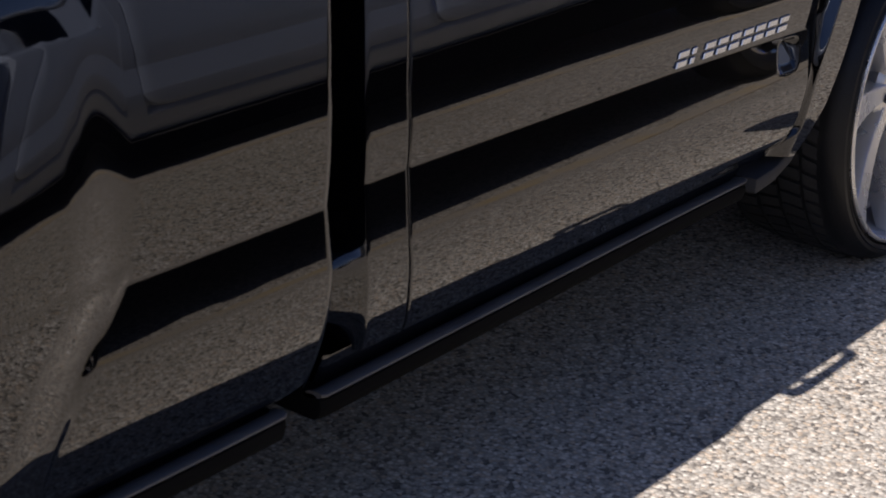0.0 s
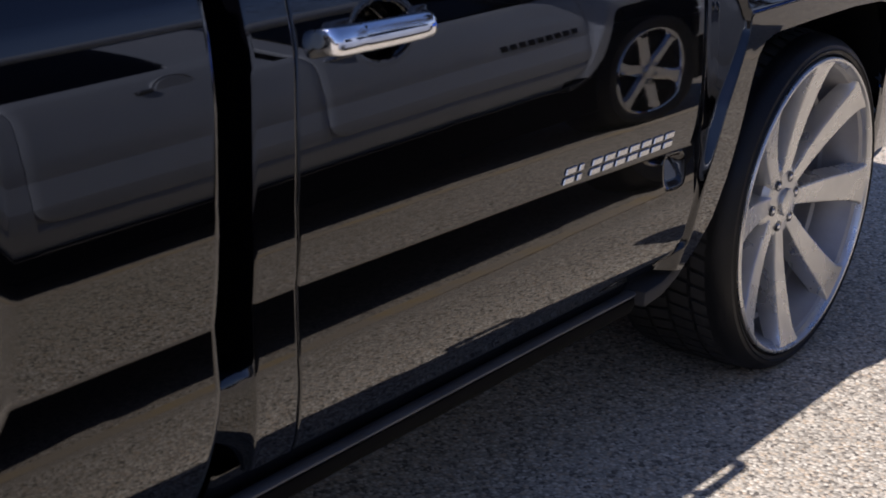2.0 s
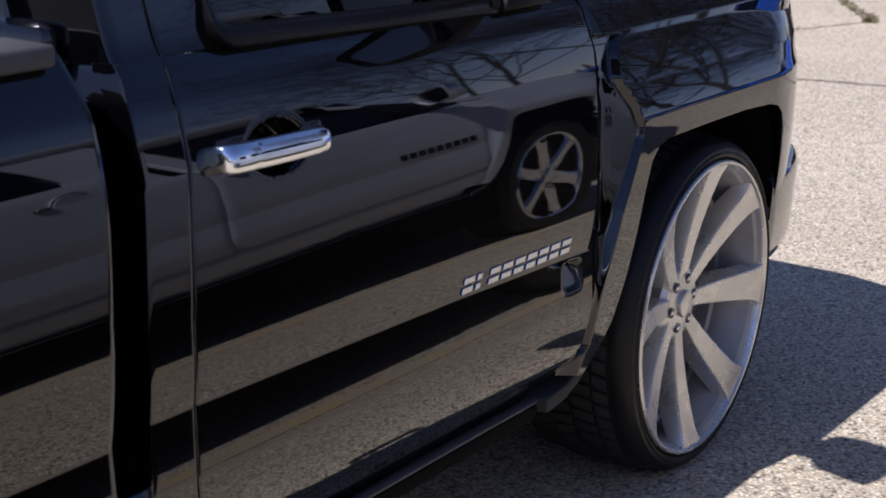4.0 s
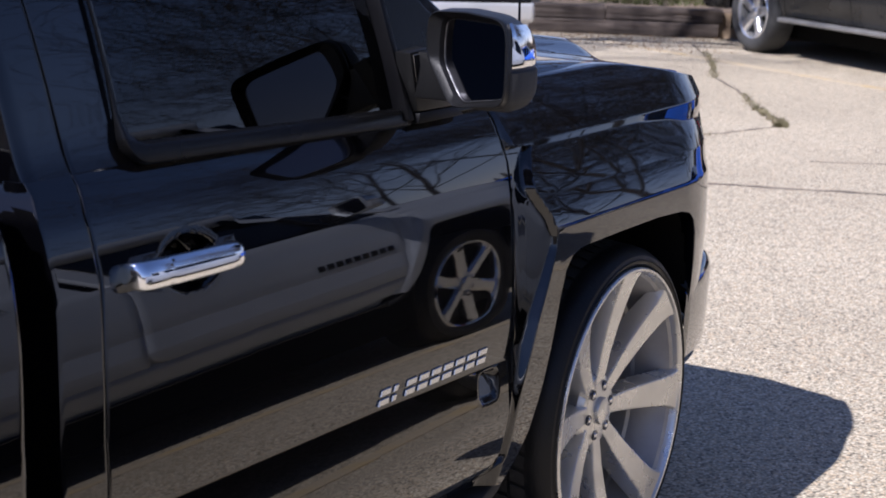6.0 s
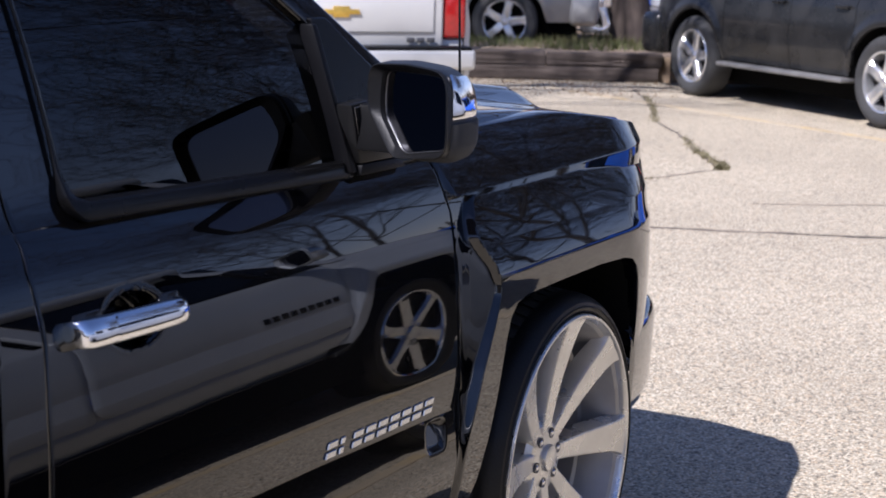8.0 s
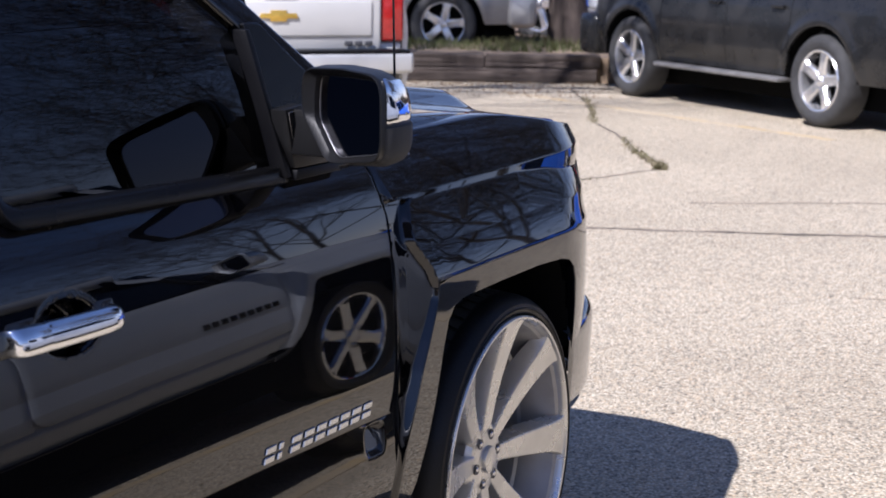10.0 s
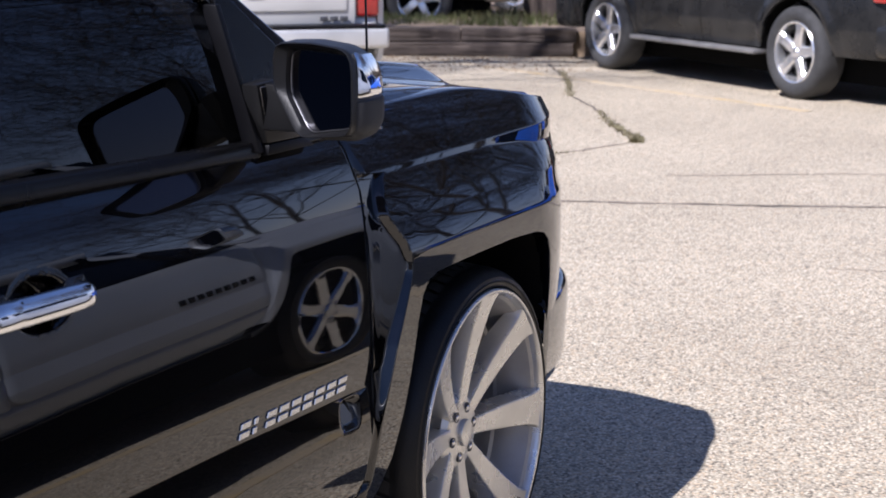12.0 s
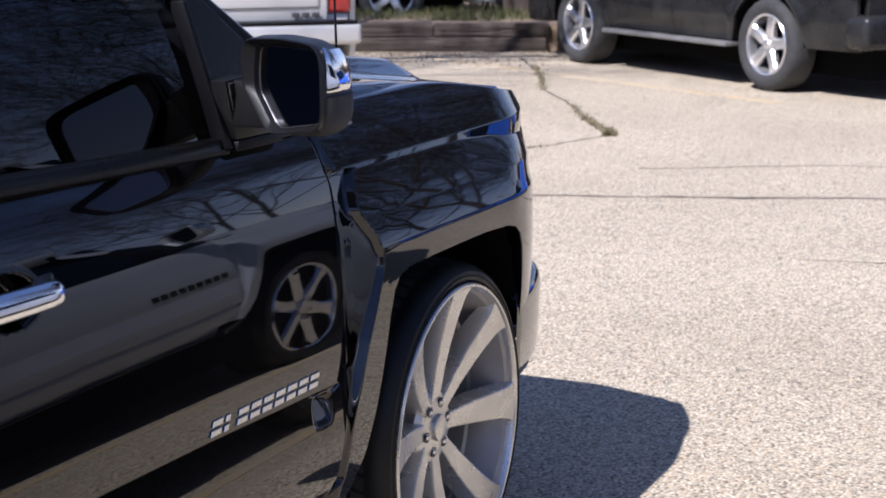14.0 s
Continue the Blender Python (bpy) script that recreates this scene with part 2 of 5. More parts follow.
def mesh_of(bm):
    bm.verts.index_update()
    out = [tuple(v.co) for v in bm.verts], [tuple(v.index for v in f.verts) for f in bm.faces]
    bm.free()
    return out


def prism(outline, y0, y1, bevel=0.0, seg=2):
    """An outline in x, z, carried from y0 to y1."""
    bm = bmesh.new()
    a = [bm.verts.new((x, y0, z)) for x, z in outline]
    b = [bm.verts.new((x, y1, z)) for x, z in outline]
    bm.faces.new(a)
    bm.faces.new(b[::-1])
    for i in range(len(a)):
        j = (i + 1) % len(a)
        bm.faces.new((a[j], a[i], b[i], b[j]))
    bmesh.ops.recalc_face_normals(bm, faces=bm.faces[:])
    if bevel:
        bmesh.ops.bevel(bm, geom=bm.edges[:], offset=bevel, segments=seg, affect="EDGES", profile=0.5)
    return bm


def turned(profile, steps=64, closed=True, cy=0.0):
    """A ring about the y axis from (radius, y) points."""
    vs, fs, n = [], [], len(profile)
    for i in range(steps):
        a = 2 * math.pi * i / steps
        vs += [(r * math.sin(a), y + cy, r * math.cos(a)) for r, y in profile]
    for i in range(steps):
        k = (i + 1) % steps
        for j in range(n if closed else n - 1):
            l = (j + 1) % n
            fs.append((i * n + j, i * n + l, k * n + l, k * n + j))
    return vs, fs


def tube(points, radii, sides=8):
    """A capped tube along points; radii a number or one per point."""
    pts = [Vector(p) for p in points]
    rad = [radii] * len(pts) if isinstance(radii, (int, float)) else radii
    vs, fs = [], []
    for i, p in enumerate(pts):
        d = (pts[min(i + 1, len(pts) - 1)] - pts[max(i - 1, 0)]).normalized()
        side = d.cross(Vector((0, 0, 1)) if abs(d.z) < 0.9 else Vector((1, 0, 0))).normalized()
        up = side.cross(d)
        for k in range(sides):
            a = 2 * math.pi * k / sides
            vs.append(tuple(p + rad[i] * (math.cos(a) * side + math.sin(a) * up)))
    for i in range(len(pts) - 1):
        for k in range(sides):
            l = (k + 1) % sides
            fs.append((i * sides + k, i * sides + l, (i + 1) * sides + l, (i + 1) * sides + k))
    fs.append(tuple(range(sides))[::-1])
    fs.append(tuple((len(pts) - 1) * sides + k for k in range(sides)))
    return vs, fs


def interp(x, table):
    return float(np.interp(x, [t[0] for t in table], [t[1] for t in table]))


def smooth01(x):
    x = min(max(x, 0.0), 1.0)
    return x * x * (3 - 2 * x)


# ---------------------------------------------------------------- pickup trucks
# Local frame of a pickup: x ahead from the front axle, y from its own right flank to the left one, z up.
FLANK = ((0.30, -32), (0.42, -22), (0.475, -15.5), (0.54, -6), (0.575, -1.5), (0.581, 7.4), (0.64, 7.8), (0.682, 8.4), (0.688, -3.5), (0.705, -2.2), (0.755, 2.8),
         (0.80, 5.3), (0.85, 6.9), (0.93, 9.1), (0.99, 10.8), (1.02, 13.5), (1.04, 15), (1.07, 16.9), (1.095, 17.8), (1.11, 20), (1.135, 30), (1.165, 38), (1.20, 42), (1.30, 55))
_z = np.arange(0.28, 1.30, 0.001)
_y = np.concatenate([[0], np.cumsum(np.tan(np.radians(np.interp(_z, [a for a, _ in FLANK], [b for _, b in FLANK])))[:-1] * 0.001)])
_y = _y - np.interp(0.60, _z, _y)


FLANK_BED = tuple(r for r in FLANK if r[0] < 0.65) + ((0.668, 8.2), (0.674, -5), (0.74, -2.5), (0.803, 0.8), (0.84, 6.0), (0.90, 8.0)) + ((0.97, 9.3), (1.03, 11.8), (1.056, 13.3), (1.10, 16.4), (1.120, 18.4), (1.14, 30)) + tuple(r for r in FLANK if r[0] > 1.15)
_yb = np.concatenate([[0], np.cumsum(np.tan(np.radians(np.interp(_z, [a for a, _ in FLANK_BED], [b for _, b in FLANK_BED])))[:-1] * 0.001)])
_yb = _yb - np.interp(0.60, _z, _yb)


def bed_flank(x, z):
    return float(np.interp(z, _z, _yb)) + 0.003


def flank(x, z):
    """How far inward the door skin lies at x, z."""
    twist = 0.016 * max(0.0, x + 1.45) * min(max(z - 0.69, 0.0), 0.31)
    return float(np.interp(z, _z, _y)) + (x + 1.3) ** 2 / 400 + twist


BOX = ((0.30, -12), (0.45, -9), (0.60, -5), (0.76, -1), (0.84, 1.5), (0.905, 2.5), (0.918, 20), (0.955, 25), (1.0, 28), (1.050, 31), (1.0565, 31), (1.0615, 10), (1.0855, 10), (1.0895, 30), (1.11, 31), (1.20, 37), (1.24, 37))
_bz = np.arange(0.28, 1.24, 0.001)
_by = np.concatenate([[0], np.cumsum(np.tan(np.radians(np.interp(_bz, [a for a, _ in BOX], [b for _, b in BOX])))[:-1] * 0.001)])
_by = _by - np.interp(0.87, _bz, _by) - 0.02


_rt = ((0.40, -0.60), (0.576, -0.557), (0.733, -0.502), (0.873, -0.432), (0.90, -0.428), (0.94, -0.438), (0.963, -0.452), (0.985, -0.464), (1.0, -0.468), (1.04, -0.457), (1.07, -0.437), (1.084, -0.410), (1.090, -0.9), (1.3, -0.9))
_rz = np.arange(0.26, 1.32, 0.002)
_rx = np.convolve(np.interp(_rz, [a for a, _ in _rt], [b for _, b in _rt]), np.hanning(9) / np.hanning(9).sum(), "same")
_rx[:12], _rx[-12:] = -0.60, -0.9


def soft_min(a, b, k=0.045):
    h = max(k - abs(a - b), 0.0) / k
    return min(a, b) - h * h * k / 4


def fender_y(x, z):
    """The front wing: the door skin, out of which the squared wheel-arch box stands, with a steep band under the shoulder."""
    rear = float(np.interp(z, _rz, _rx))
    low = interp(x, ((-0.42, 1.0735), (0.13, 1.070), (0.32, 1.058), (0.41, 1.046), (0.60, 1.036)))
    level = interp(z, ((0.2, 0.2), (0.98, 0.98), (low, 1.059), (1.0875, 1.0875), (1.3, 1.3)))
    crest = float(np.interp(level, _bz, _by))
    y = crest + max(0.0, rear - x) * (0.55 + 1.75 * smooth01((z - 0.57) / 0.1))
    # the panel behind the box leans out towards it and stops just short of its level
    u = max(0.0, x - seam_front(z))
    out = (0.06 * u + 3.2 * u * u) * smooth01((1.03 - z) / 0.06)
    door = flank(x, z) + 0.02 * smooth01((x + 0.40) / 0.10)
    gap = max(1e-4, door - crest - 0.005)
    door -= out * gap / (out ** 3 + gap ** 3) ** (1 / 3)
    y = soft_min(y, door, 0.008)
    w = smooth01((x - seam_front(z)) / 0.03)
    y = flank(x, z) * (1 - w) + y * w
    bend = 0.28 + 0.11 * smooth01((z - 0.92) / 0.15)
    if x > bend:
        y += 0.72 * (x - bend) ** 2
    return y


ARCH = ((-0.575, 0.385), (-0.53, 0.425), (-0.487, 0.48), (-0.455, 0.57), (-0.432, 0.66), (-0.408, 0.76), (-0.385, 0.815), (-0.355, 0.842), (-0.31, 0.853),
        (-0.1, 0.855), (0.1, 0.855), (0.25, 0.848), (0.30, 0.838), (0.335, 0.815), (0.355, 0.775), (0.363, 0.70), (0.365, 0.60))


def seam_front(z):
    return interp(z, ((0.38, -0.67), (0.419, -0.655), (0.45, -0.60), (0.59, -0.579), (0.75, -0.558), (0.867, -0.543), (0.98, -0.525), (1.055, -0.515), (1.12, -0.528), (1.25, -0.53)))


def seam_rear(z):
    return interp(z, ((0.38, -1.797), (0.42, -1.802), (0.49, -1.822), (0.575, -1.838), (0.69, -1.828), (0.81, -1.826), (0.93, -1.811), (1.04, -1.793), (1.13, -1.790), (1.17, -1.776), (1.24, -1.772)))


def rows_z(z0, z1, step=0.008):
    zs = list(np.arange(z0, z1, step)) + [z1]
    zs += [z for z in (0.573, 0.576, 0.578, 0.581, 0.584, 0.668, 0.671, 0.674, 0.677, 0.679, 0.682, 0.685, 0.688, 0.691) if z0 < z < z1]
    return sorted(set(round(float(z), 5) for z in zs))


def lipped(P, depth=0.012, roll=0.001):
    """Turns the rim of a grid of points inward, so that panel edges are rounded."""
    P = [[Vector(p) for p in row] for row in P]
    for row in (P[0], P[-1]):
        for p in row:
            p.y += roll
    for row in P:
        row[0].y += roll
        row[-1].y += roll
    return P


def column_grid(x_at, zs, y_at, nx):
    """Grid whose columns run between x_at(z)[0] and x_at(z)[1]."""
    P = []
    for i in range(nx):
        row = []
        for z in zs:
            a, b = x_at(z)
            u = i / (nx - 1)
            e = 0.0012 / max(b - a, 0.01)
            u = 0.0 if i == 0 else 1.0 if i == nx - 1 else e + (1 - 2 * e) * (i - 1) / (nx - 3)
            x = a + (b - a) * u
            row.append((x, y_at(x, z), z))
        P.append(row)
    return P


def door_y(x, z, detail=True):
    y = flank(x, z)
    if not detail:
        return y
    # hand cup behind the handle
    d = math.sqrt(((x + 1.583) / 0.075) ** 2 + ((z - 1.031) / 0.043) ** 2)
    if d < 1.2:
        y += 0.055 * smooth01((1.01 - d) / 0.26) - 0.0006 * smooth01(1 - abs(d - 1.07) / 0.1)
    # pocket at the front end of the lower swage line
    u, v = (x + 0.664 - (z - 0.643) * 0.1) / 0.036, (z - 0.643) / 0.029
    m = (abs(u) ** 4 + abs(v) ** 4) ** 0.25
    if m < 1.2:
        k = smooth01((1.2 - m) / 0.45)
        y += k * (0.003 + 0.022 * (z - 0.608) / 0.07)
    return y


def badge_bars(xs, z0, h, w, parent, face):
    """Nine slanted bright blocks, each cut across into plain bars."""
    pitch = (xs[1] - xs[0]) / 9
    for i in range(9):
        x, base = xs[0] + pitch * i, z0 - 0.0007 * i
        ww = w * (0.42 if i == 1 else 1.0)
        yy = face(x + w / 2, z0 + h / 2)
        for lo, hi in ((0.0, 0.43), (0.57, 1.0)):
            out = [(x + 0.012 * lo, base + h * lo), (x + ww + 0.012 * lo, base + h * lo), (x + ww + 0.012 * hi, base + h * hi), (x + 0.012 * hi, base + h * hi)]
            part("badge_bar", prism(out, yy - 0.004, yy + 0.004, 0.0016, 1), BADGE, parent, "raised silver badge piece" if i == 0 and lo == 0 else "", 0)


def wheel_big(truck, x, y, side, tread=True):
    """A tall eight-spoke forged wheel on a thin low-profile tyre. side: -1 faces -y, 1 faces +y."""
    hub = new("wheel")
    hub.parent = truck
    hub.matrix_local = Matrix.Translation((x, y, 0.395)) @ (pose(0, 0, 0, 0, 0, 180) if side > 0 else Matrix.Identity(4))
    hub["label"] = "tall brushed silver eight-spoke wheel with low-profile tyre"
    R = 0.405
    prof = [(0.350, 0.006), (0.3555, -0.001), (0.357, -0.0045), (0.359, -0.002), (0.366, -0.004), (0.3685, -0.0075), (0.371, -0.0045), (0.379, -0.003), (0.388, 0.006), (0.397, 0.022), (R - 0.004, 0.040), (R - 0.006, 0.15), (R - 0.006, 0.24), (0.397, 0.285), (0.376, 0.305), (0.345, 0.30), (0.342, 0.15), (0.344, 0.03)]
    body = turned(prof, 96)
    bv, bf = [], []
    n = 64
    for k in range(n):
        for rib, (y0, y1, sh) in enumerate(((0.030, 0.085, 0.5), (0.095, 0.145, 0.25), (0.155, 0.205, -0.25), (0.215, 0.28, -0.5))):
            a0 = 2 * math.pi * (k + 0.5 * (rib % 2)) / n
            w = 2 * math.pi / n * 0.74
            q = []
            for r in (R - 0.012, R):
                lo = 0.008 if rib == 0 and r == R else 0.0
                hi = -0.012 if rib == 3 and r == R else 0.0
                rr = r
                for (yy, aa) in ((y0 + lo, a0), (y1 + hi, a0 + sh * w * 0.9), (y1 + hi, a0 + sh * w * 0.9 + w), (y0 + lo, a0 + w)):
                    drop = 0.006 if (rib == 0 and yy < 0.05) or (rib == 3 and yy > 0.25) else 0.0
                    q.append(((rr - drop) * math.sin(aa), yy, (rr - drop) * math.cos(aa)))
            m = len(bv)
            bv += q
            bf += [(m + 4, m + 5, m + 6, m + 7)] + [(m + i, m + (i + 1) % 4, m + 4 + (i + 1) % 4, m + 4 + i) for i in range(4)]
    bf = [tuple(reversed(f)) for f in bf]
    part("tyre", body, RUBBER, hub, "black low-profile tyre", 30)
    if tread:
        tagged(part("tread", (bv, bf), TREAD, hub, "angled black tread blocks", 30), kind="stuff")
    lip = [(0.352, 0.008), (0.352, -0.006), (0.3485, -0.010), (0.3435, -0.0095), (0.3405, -0.006), (0.3385, 0.004), (0.337, 0.014), (0.345, 0.03)]
    part("rim", turned(lip, 96), RIM, hub, "brushed silver rim edge", 35)
    barrel = [(0.3385, 0.010), (0.331, 0.018), (0.326, 0.040), (0.318, 0.070), (0.313, 0.105), (0.305, 0.112), (0.300, 0.16), (0.296, 0.27), (0.335, 0.28), (0.343, 0.03)]
    part("barrel", turned(barrel, 96), BARREL, hub, "grey painted rim barrel", 25)
    for k in range(8):
        a = 2 * math.pi * k / 8 + radians(3)
        c, s = math.cos(a), math.sin(a)
        P = []
        for (r, y0, w, th) in ((0.050, 0.060, 0.021, 0.05), (0.075, 0.058, 0.0225, 0.05), (0.088, 0.056, 0.0225, 0.052), (0.14, 0.049, 0.0265, 0.055), (0.20, 0.037, 0.031, 0.055), (0.26, 0.022, 0.0355, 0.05), (0.300, 0.010, 0.039, 0.045), (0.318, 0.004, 0.043, 0.04), (0.330, -0.001, 0.048, 0.035), (0.3385, -0.004, 0.056, 0.03)):
            q = []
            for u, yy in ((-w - 0.004, y0 + th), (-w, y0 + 0.006), (-w + 0.0015, y0 + 0.0015), (-w + 0.005, y0), (0, y0 + 0.0006), (w - 0.005, y0), (w - 0.0015, y0 + 0.0015), (w, y0 + 0.006), (w + 0.004, y0 + th)):
                q.append((u * c + r * s, yy, r * c - u * s))
            P.append(q)
        m = len(P[0])
        vs = [p for q in P for p in q]
        fs = [(i * m + j, i * m + (j + 1) % m, (i + 1) * m + (j + 1) % m, (i + 1) * m + j) for i in range(len(P) - 1) for j in range(m)]
        fs += [tuple(range(m))[::-1], tuple((len(P) - 1) * m + j for j in range(m))]
        part("spoke", (vs, fs), RIM, hub, "", 18)
    part("hub", turned([(0.0, 0.056), (0.055, 0.056), (0.083, 0.062), (0.095, 0.075), (0.095, 0.13), (0.0, 0.13)], 48, False), RIM, hub, "", 30)
    part("centre_cap", turned([(0.0, 0.044), (0.026, 0.0445), (0.031, 0.046), (0.033, 0.051), (0.033, 0.06), (0.0, 0.06)], 40, False), RIM, hub, "round polished centre cap", 30)
    for k in range(6):
        a = 2 * math.pi * k / 6 + radians(20)
        cx, cz = 0.060 * math.sin(a), 0.060 * math.cos(a)
        v, f = turned([(0.0, 0.052), (0.005, 0.052), (0.0075, 0.054), (0.008, 0.066), (0.0, 0.066)], 6, False)
        part("lug_nut", ([(p[0] + cx, p[1], p[2] + cz) for p in v], f), ALLOY, hub, "", 20)
        v, f = turned([(0.009, 0.0560), (0.0125, 0.0545), (0.0125, 0.07), (0.009, 0.07)], 20)
        part("lug_seat", ([(p[0] + cx, p[1], p[2] + cz) for p in v], f), STEEL_DARK, hub, "", 20)
    part("brake_disc", turned([(0.07, 0.15), (0.19, 0.15), (0.19, 0.175), (0.07, 0.175)], 48), STEEL_DARK, hub, "grey brake disc")
    part("caliper", box(0.10, 0.22, 0.11, 0.20, -0.03, 0.16, 0.02), STEEL_DARK, hub, "dull grey brake caliper")
    part("backing_plate", turned([(0.0, 0.20), (0.30, 0.20), (0.30, 0.215), (0.0, 0.215)], 48, False), UNDER, hub)
    return hub


def wheel_stock(vehicle, x, y, z, side, spokes=6, R=0.40, rim=0.275, tyre=None, metal=None, width=0.27, spoke=1.0):
    """A factory alloy wheel with broad spokes and dark pockets on a tall tyre."""
    hub = new("wheel")
    hub.parent = vehicle
    hub.matrix_local = Matrix.Translation((x, y, z)) @ (pose(0, 0, 0, 0, 0, 180) if side > 0 else Matrix.Identity(4))
    hub["label"] = "bright alloy wheel with broad spokes and a tall tyre"
    metal = metal or ALLOY
    prof = [(rim - 0.01, 0.03), (rim + 0.008, 0.012), (rim + 0.05, -0.008), (rim + 0.09, -0.004), (R - 0.022, 0.014), (R - 0.004, 0.04), (R, 0.09), (R, width - 0.09), (R - 0.006, width - 0.03), (R - 0.05, width), (rim, width - 0.02), (rim - 0.012, width / 2)]
    part("tyre", turned(prof, 72), tyre or RUBBER_GREY, hub, "dull black road tyre", 35)
    lip = [(rim + 0.004, 0.014), (rim - 0.004, 0.006), (rim - 0.016, 0.010), (rim - 0.022, 0.035), (rim - 0.03, 0.14), (rim - 0.03, 0.22), (rim - 0.005, 0.22), (rim - 0.002, 0.05)]
    part("rim", turned(lip, 72), metal, hub, "bright alloy rim", 35)
    for k in range(spokes):
        a = 2 * math.pi * k / spokes + 0.2
        c, s = math.cos(a), math.sin(a)
        P = []
        for r, y0, w, th in ((0.04, 0.030, 0.034, 0.06), (0.09, 0.022, 0.040, 0.06), (rim * 0.65, 0.018, 0.036, 0.05), (rim * 0.85, 0.016, 0.042, 0.04), (rim - 0.008, 0.018, 0.062, 0.03)):
            q = []
            w = w * spoke
            for u, yy in ((-w, y0 + th), (-w, y0 + 0.016), (-w + 0.016, y0), (w - 0.016, y0), (w, y0 + 0.016), (w, y0 + th)):
                q.append((u * c + r * s, yy, r * c - u * s))
            P.append(q)
        vs = [p for q in P for p in q]
        fs = [(i * 6 + j, i * 6 + (j + 1) % 6, (i + 1) * 6 + (j + 1) % 6, (i + 1) * 6 + j) for i in range(len(P) - 1) for j in range(6)]
        fs += [tuple(range(6))[::-1], tuple((len(P) - 1) * 6 + j for j in range(6))]
        part("spoke", (vs, fs), metal, hub, "", 30)
    part("centre_cap", turned([(0.0, 0.012), (0.036, 0.014), (0.046, 0.024), (0.048, 0.06), (0.0, 0.06)], 32, False), metal, hub, "", 30)
    for k in range(6):
        a = 2 * math.pi * k / 6
        v, f = turned([(0.0, 0.016), (0.010, 0.018), (0.012, 0.04), (0.0, 0.04)], 6, False)
        part("lug_nut", ([(p[0] + 0.066 * math.sin(a), p[1], p[2] + 0.066 * math.cos(a)) for p in v], f), CHROME, hub, "", 20)
    part("backing_plate", turned([(0.0, 0.12), (rim - 0.03, 0.12), (rim - 0.03, 0.14), (0.0, 0.14)], 48, False), UNDER, hub)
    return hub


def hood_z(x, y):
    e = interp(x, ((-0.6, 1.235), (-0.1, 1.217), (0.06, 1.207), (0.71, 1.134), (0.86, 1.10), (0.95, 1.04)))
    d = abs(y - 1.0)
    bulge = 0.05 * smooth01((0.58 - d) / 0.12) * smooth01((0.93 - x) / 0.25)
    crown = 0.022 * (1 - (d / 0.87) ** 2)
    roll = -0.03 * smooth01((d - 0.80) / 0.07) ** 2
    corner = -0.6 * max(0.0, x - 0.69) ** 1.5 * smooth01((d - 0.45) / 0.35)
    return e + bulge + crown + roll + corner


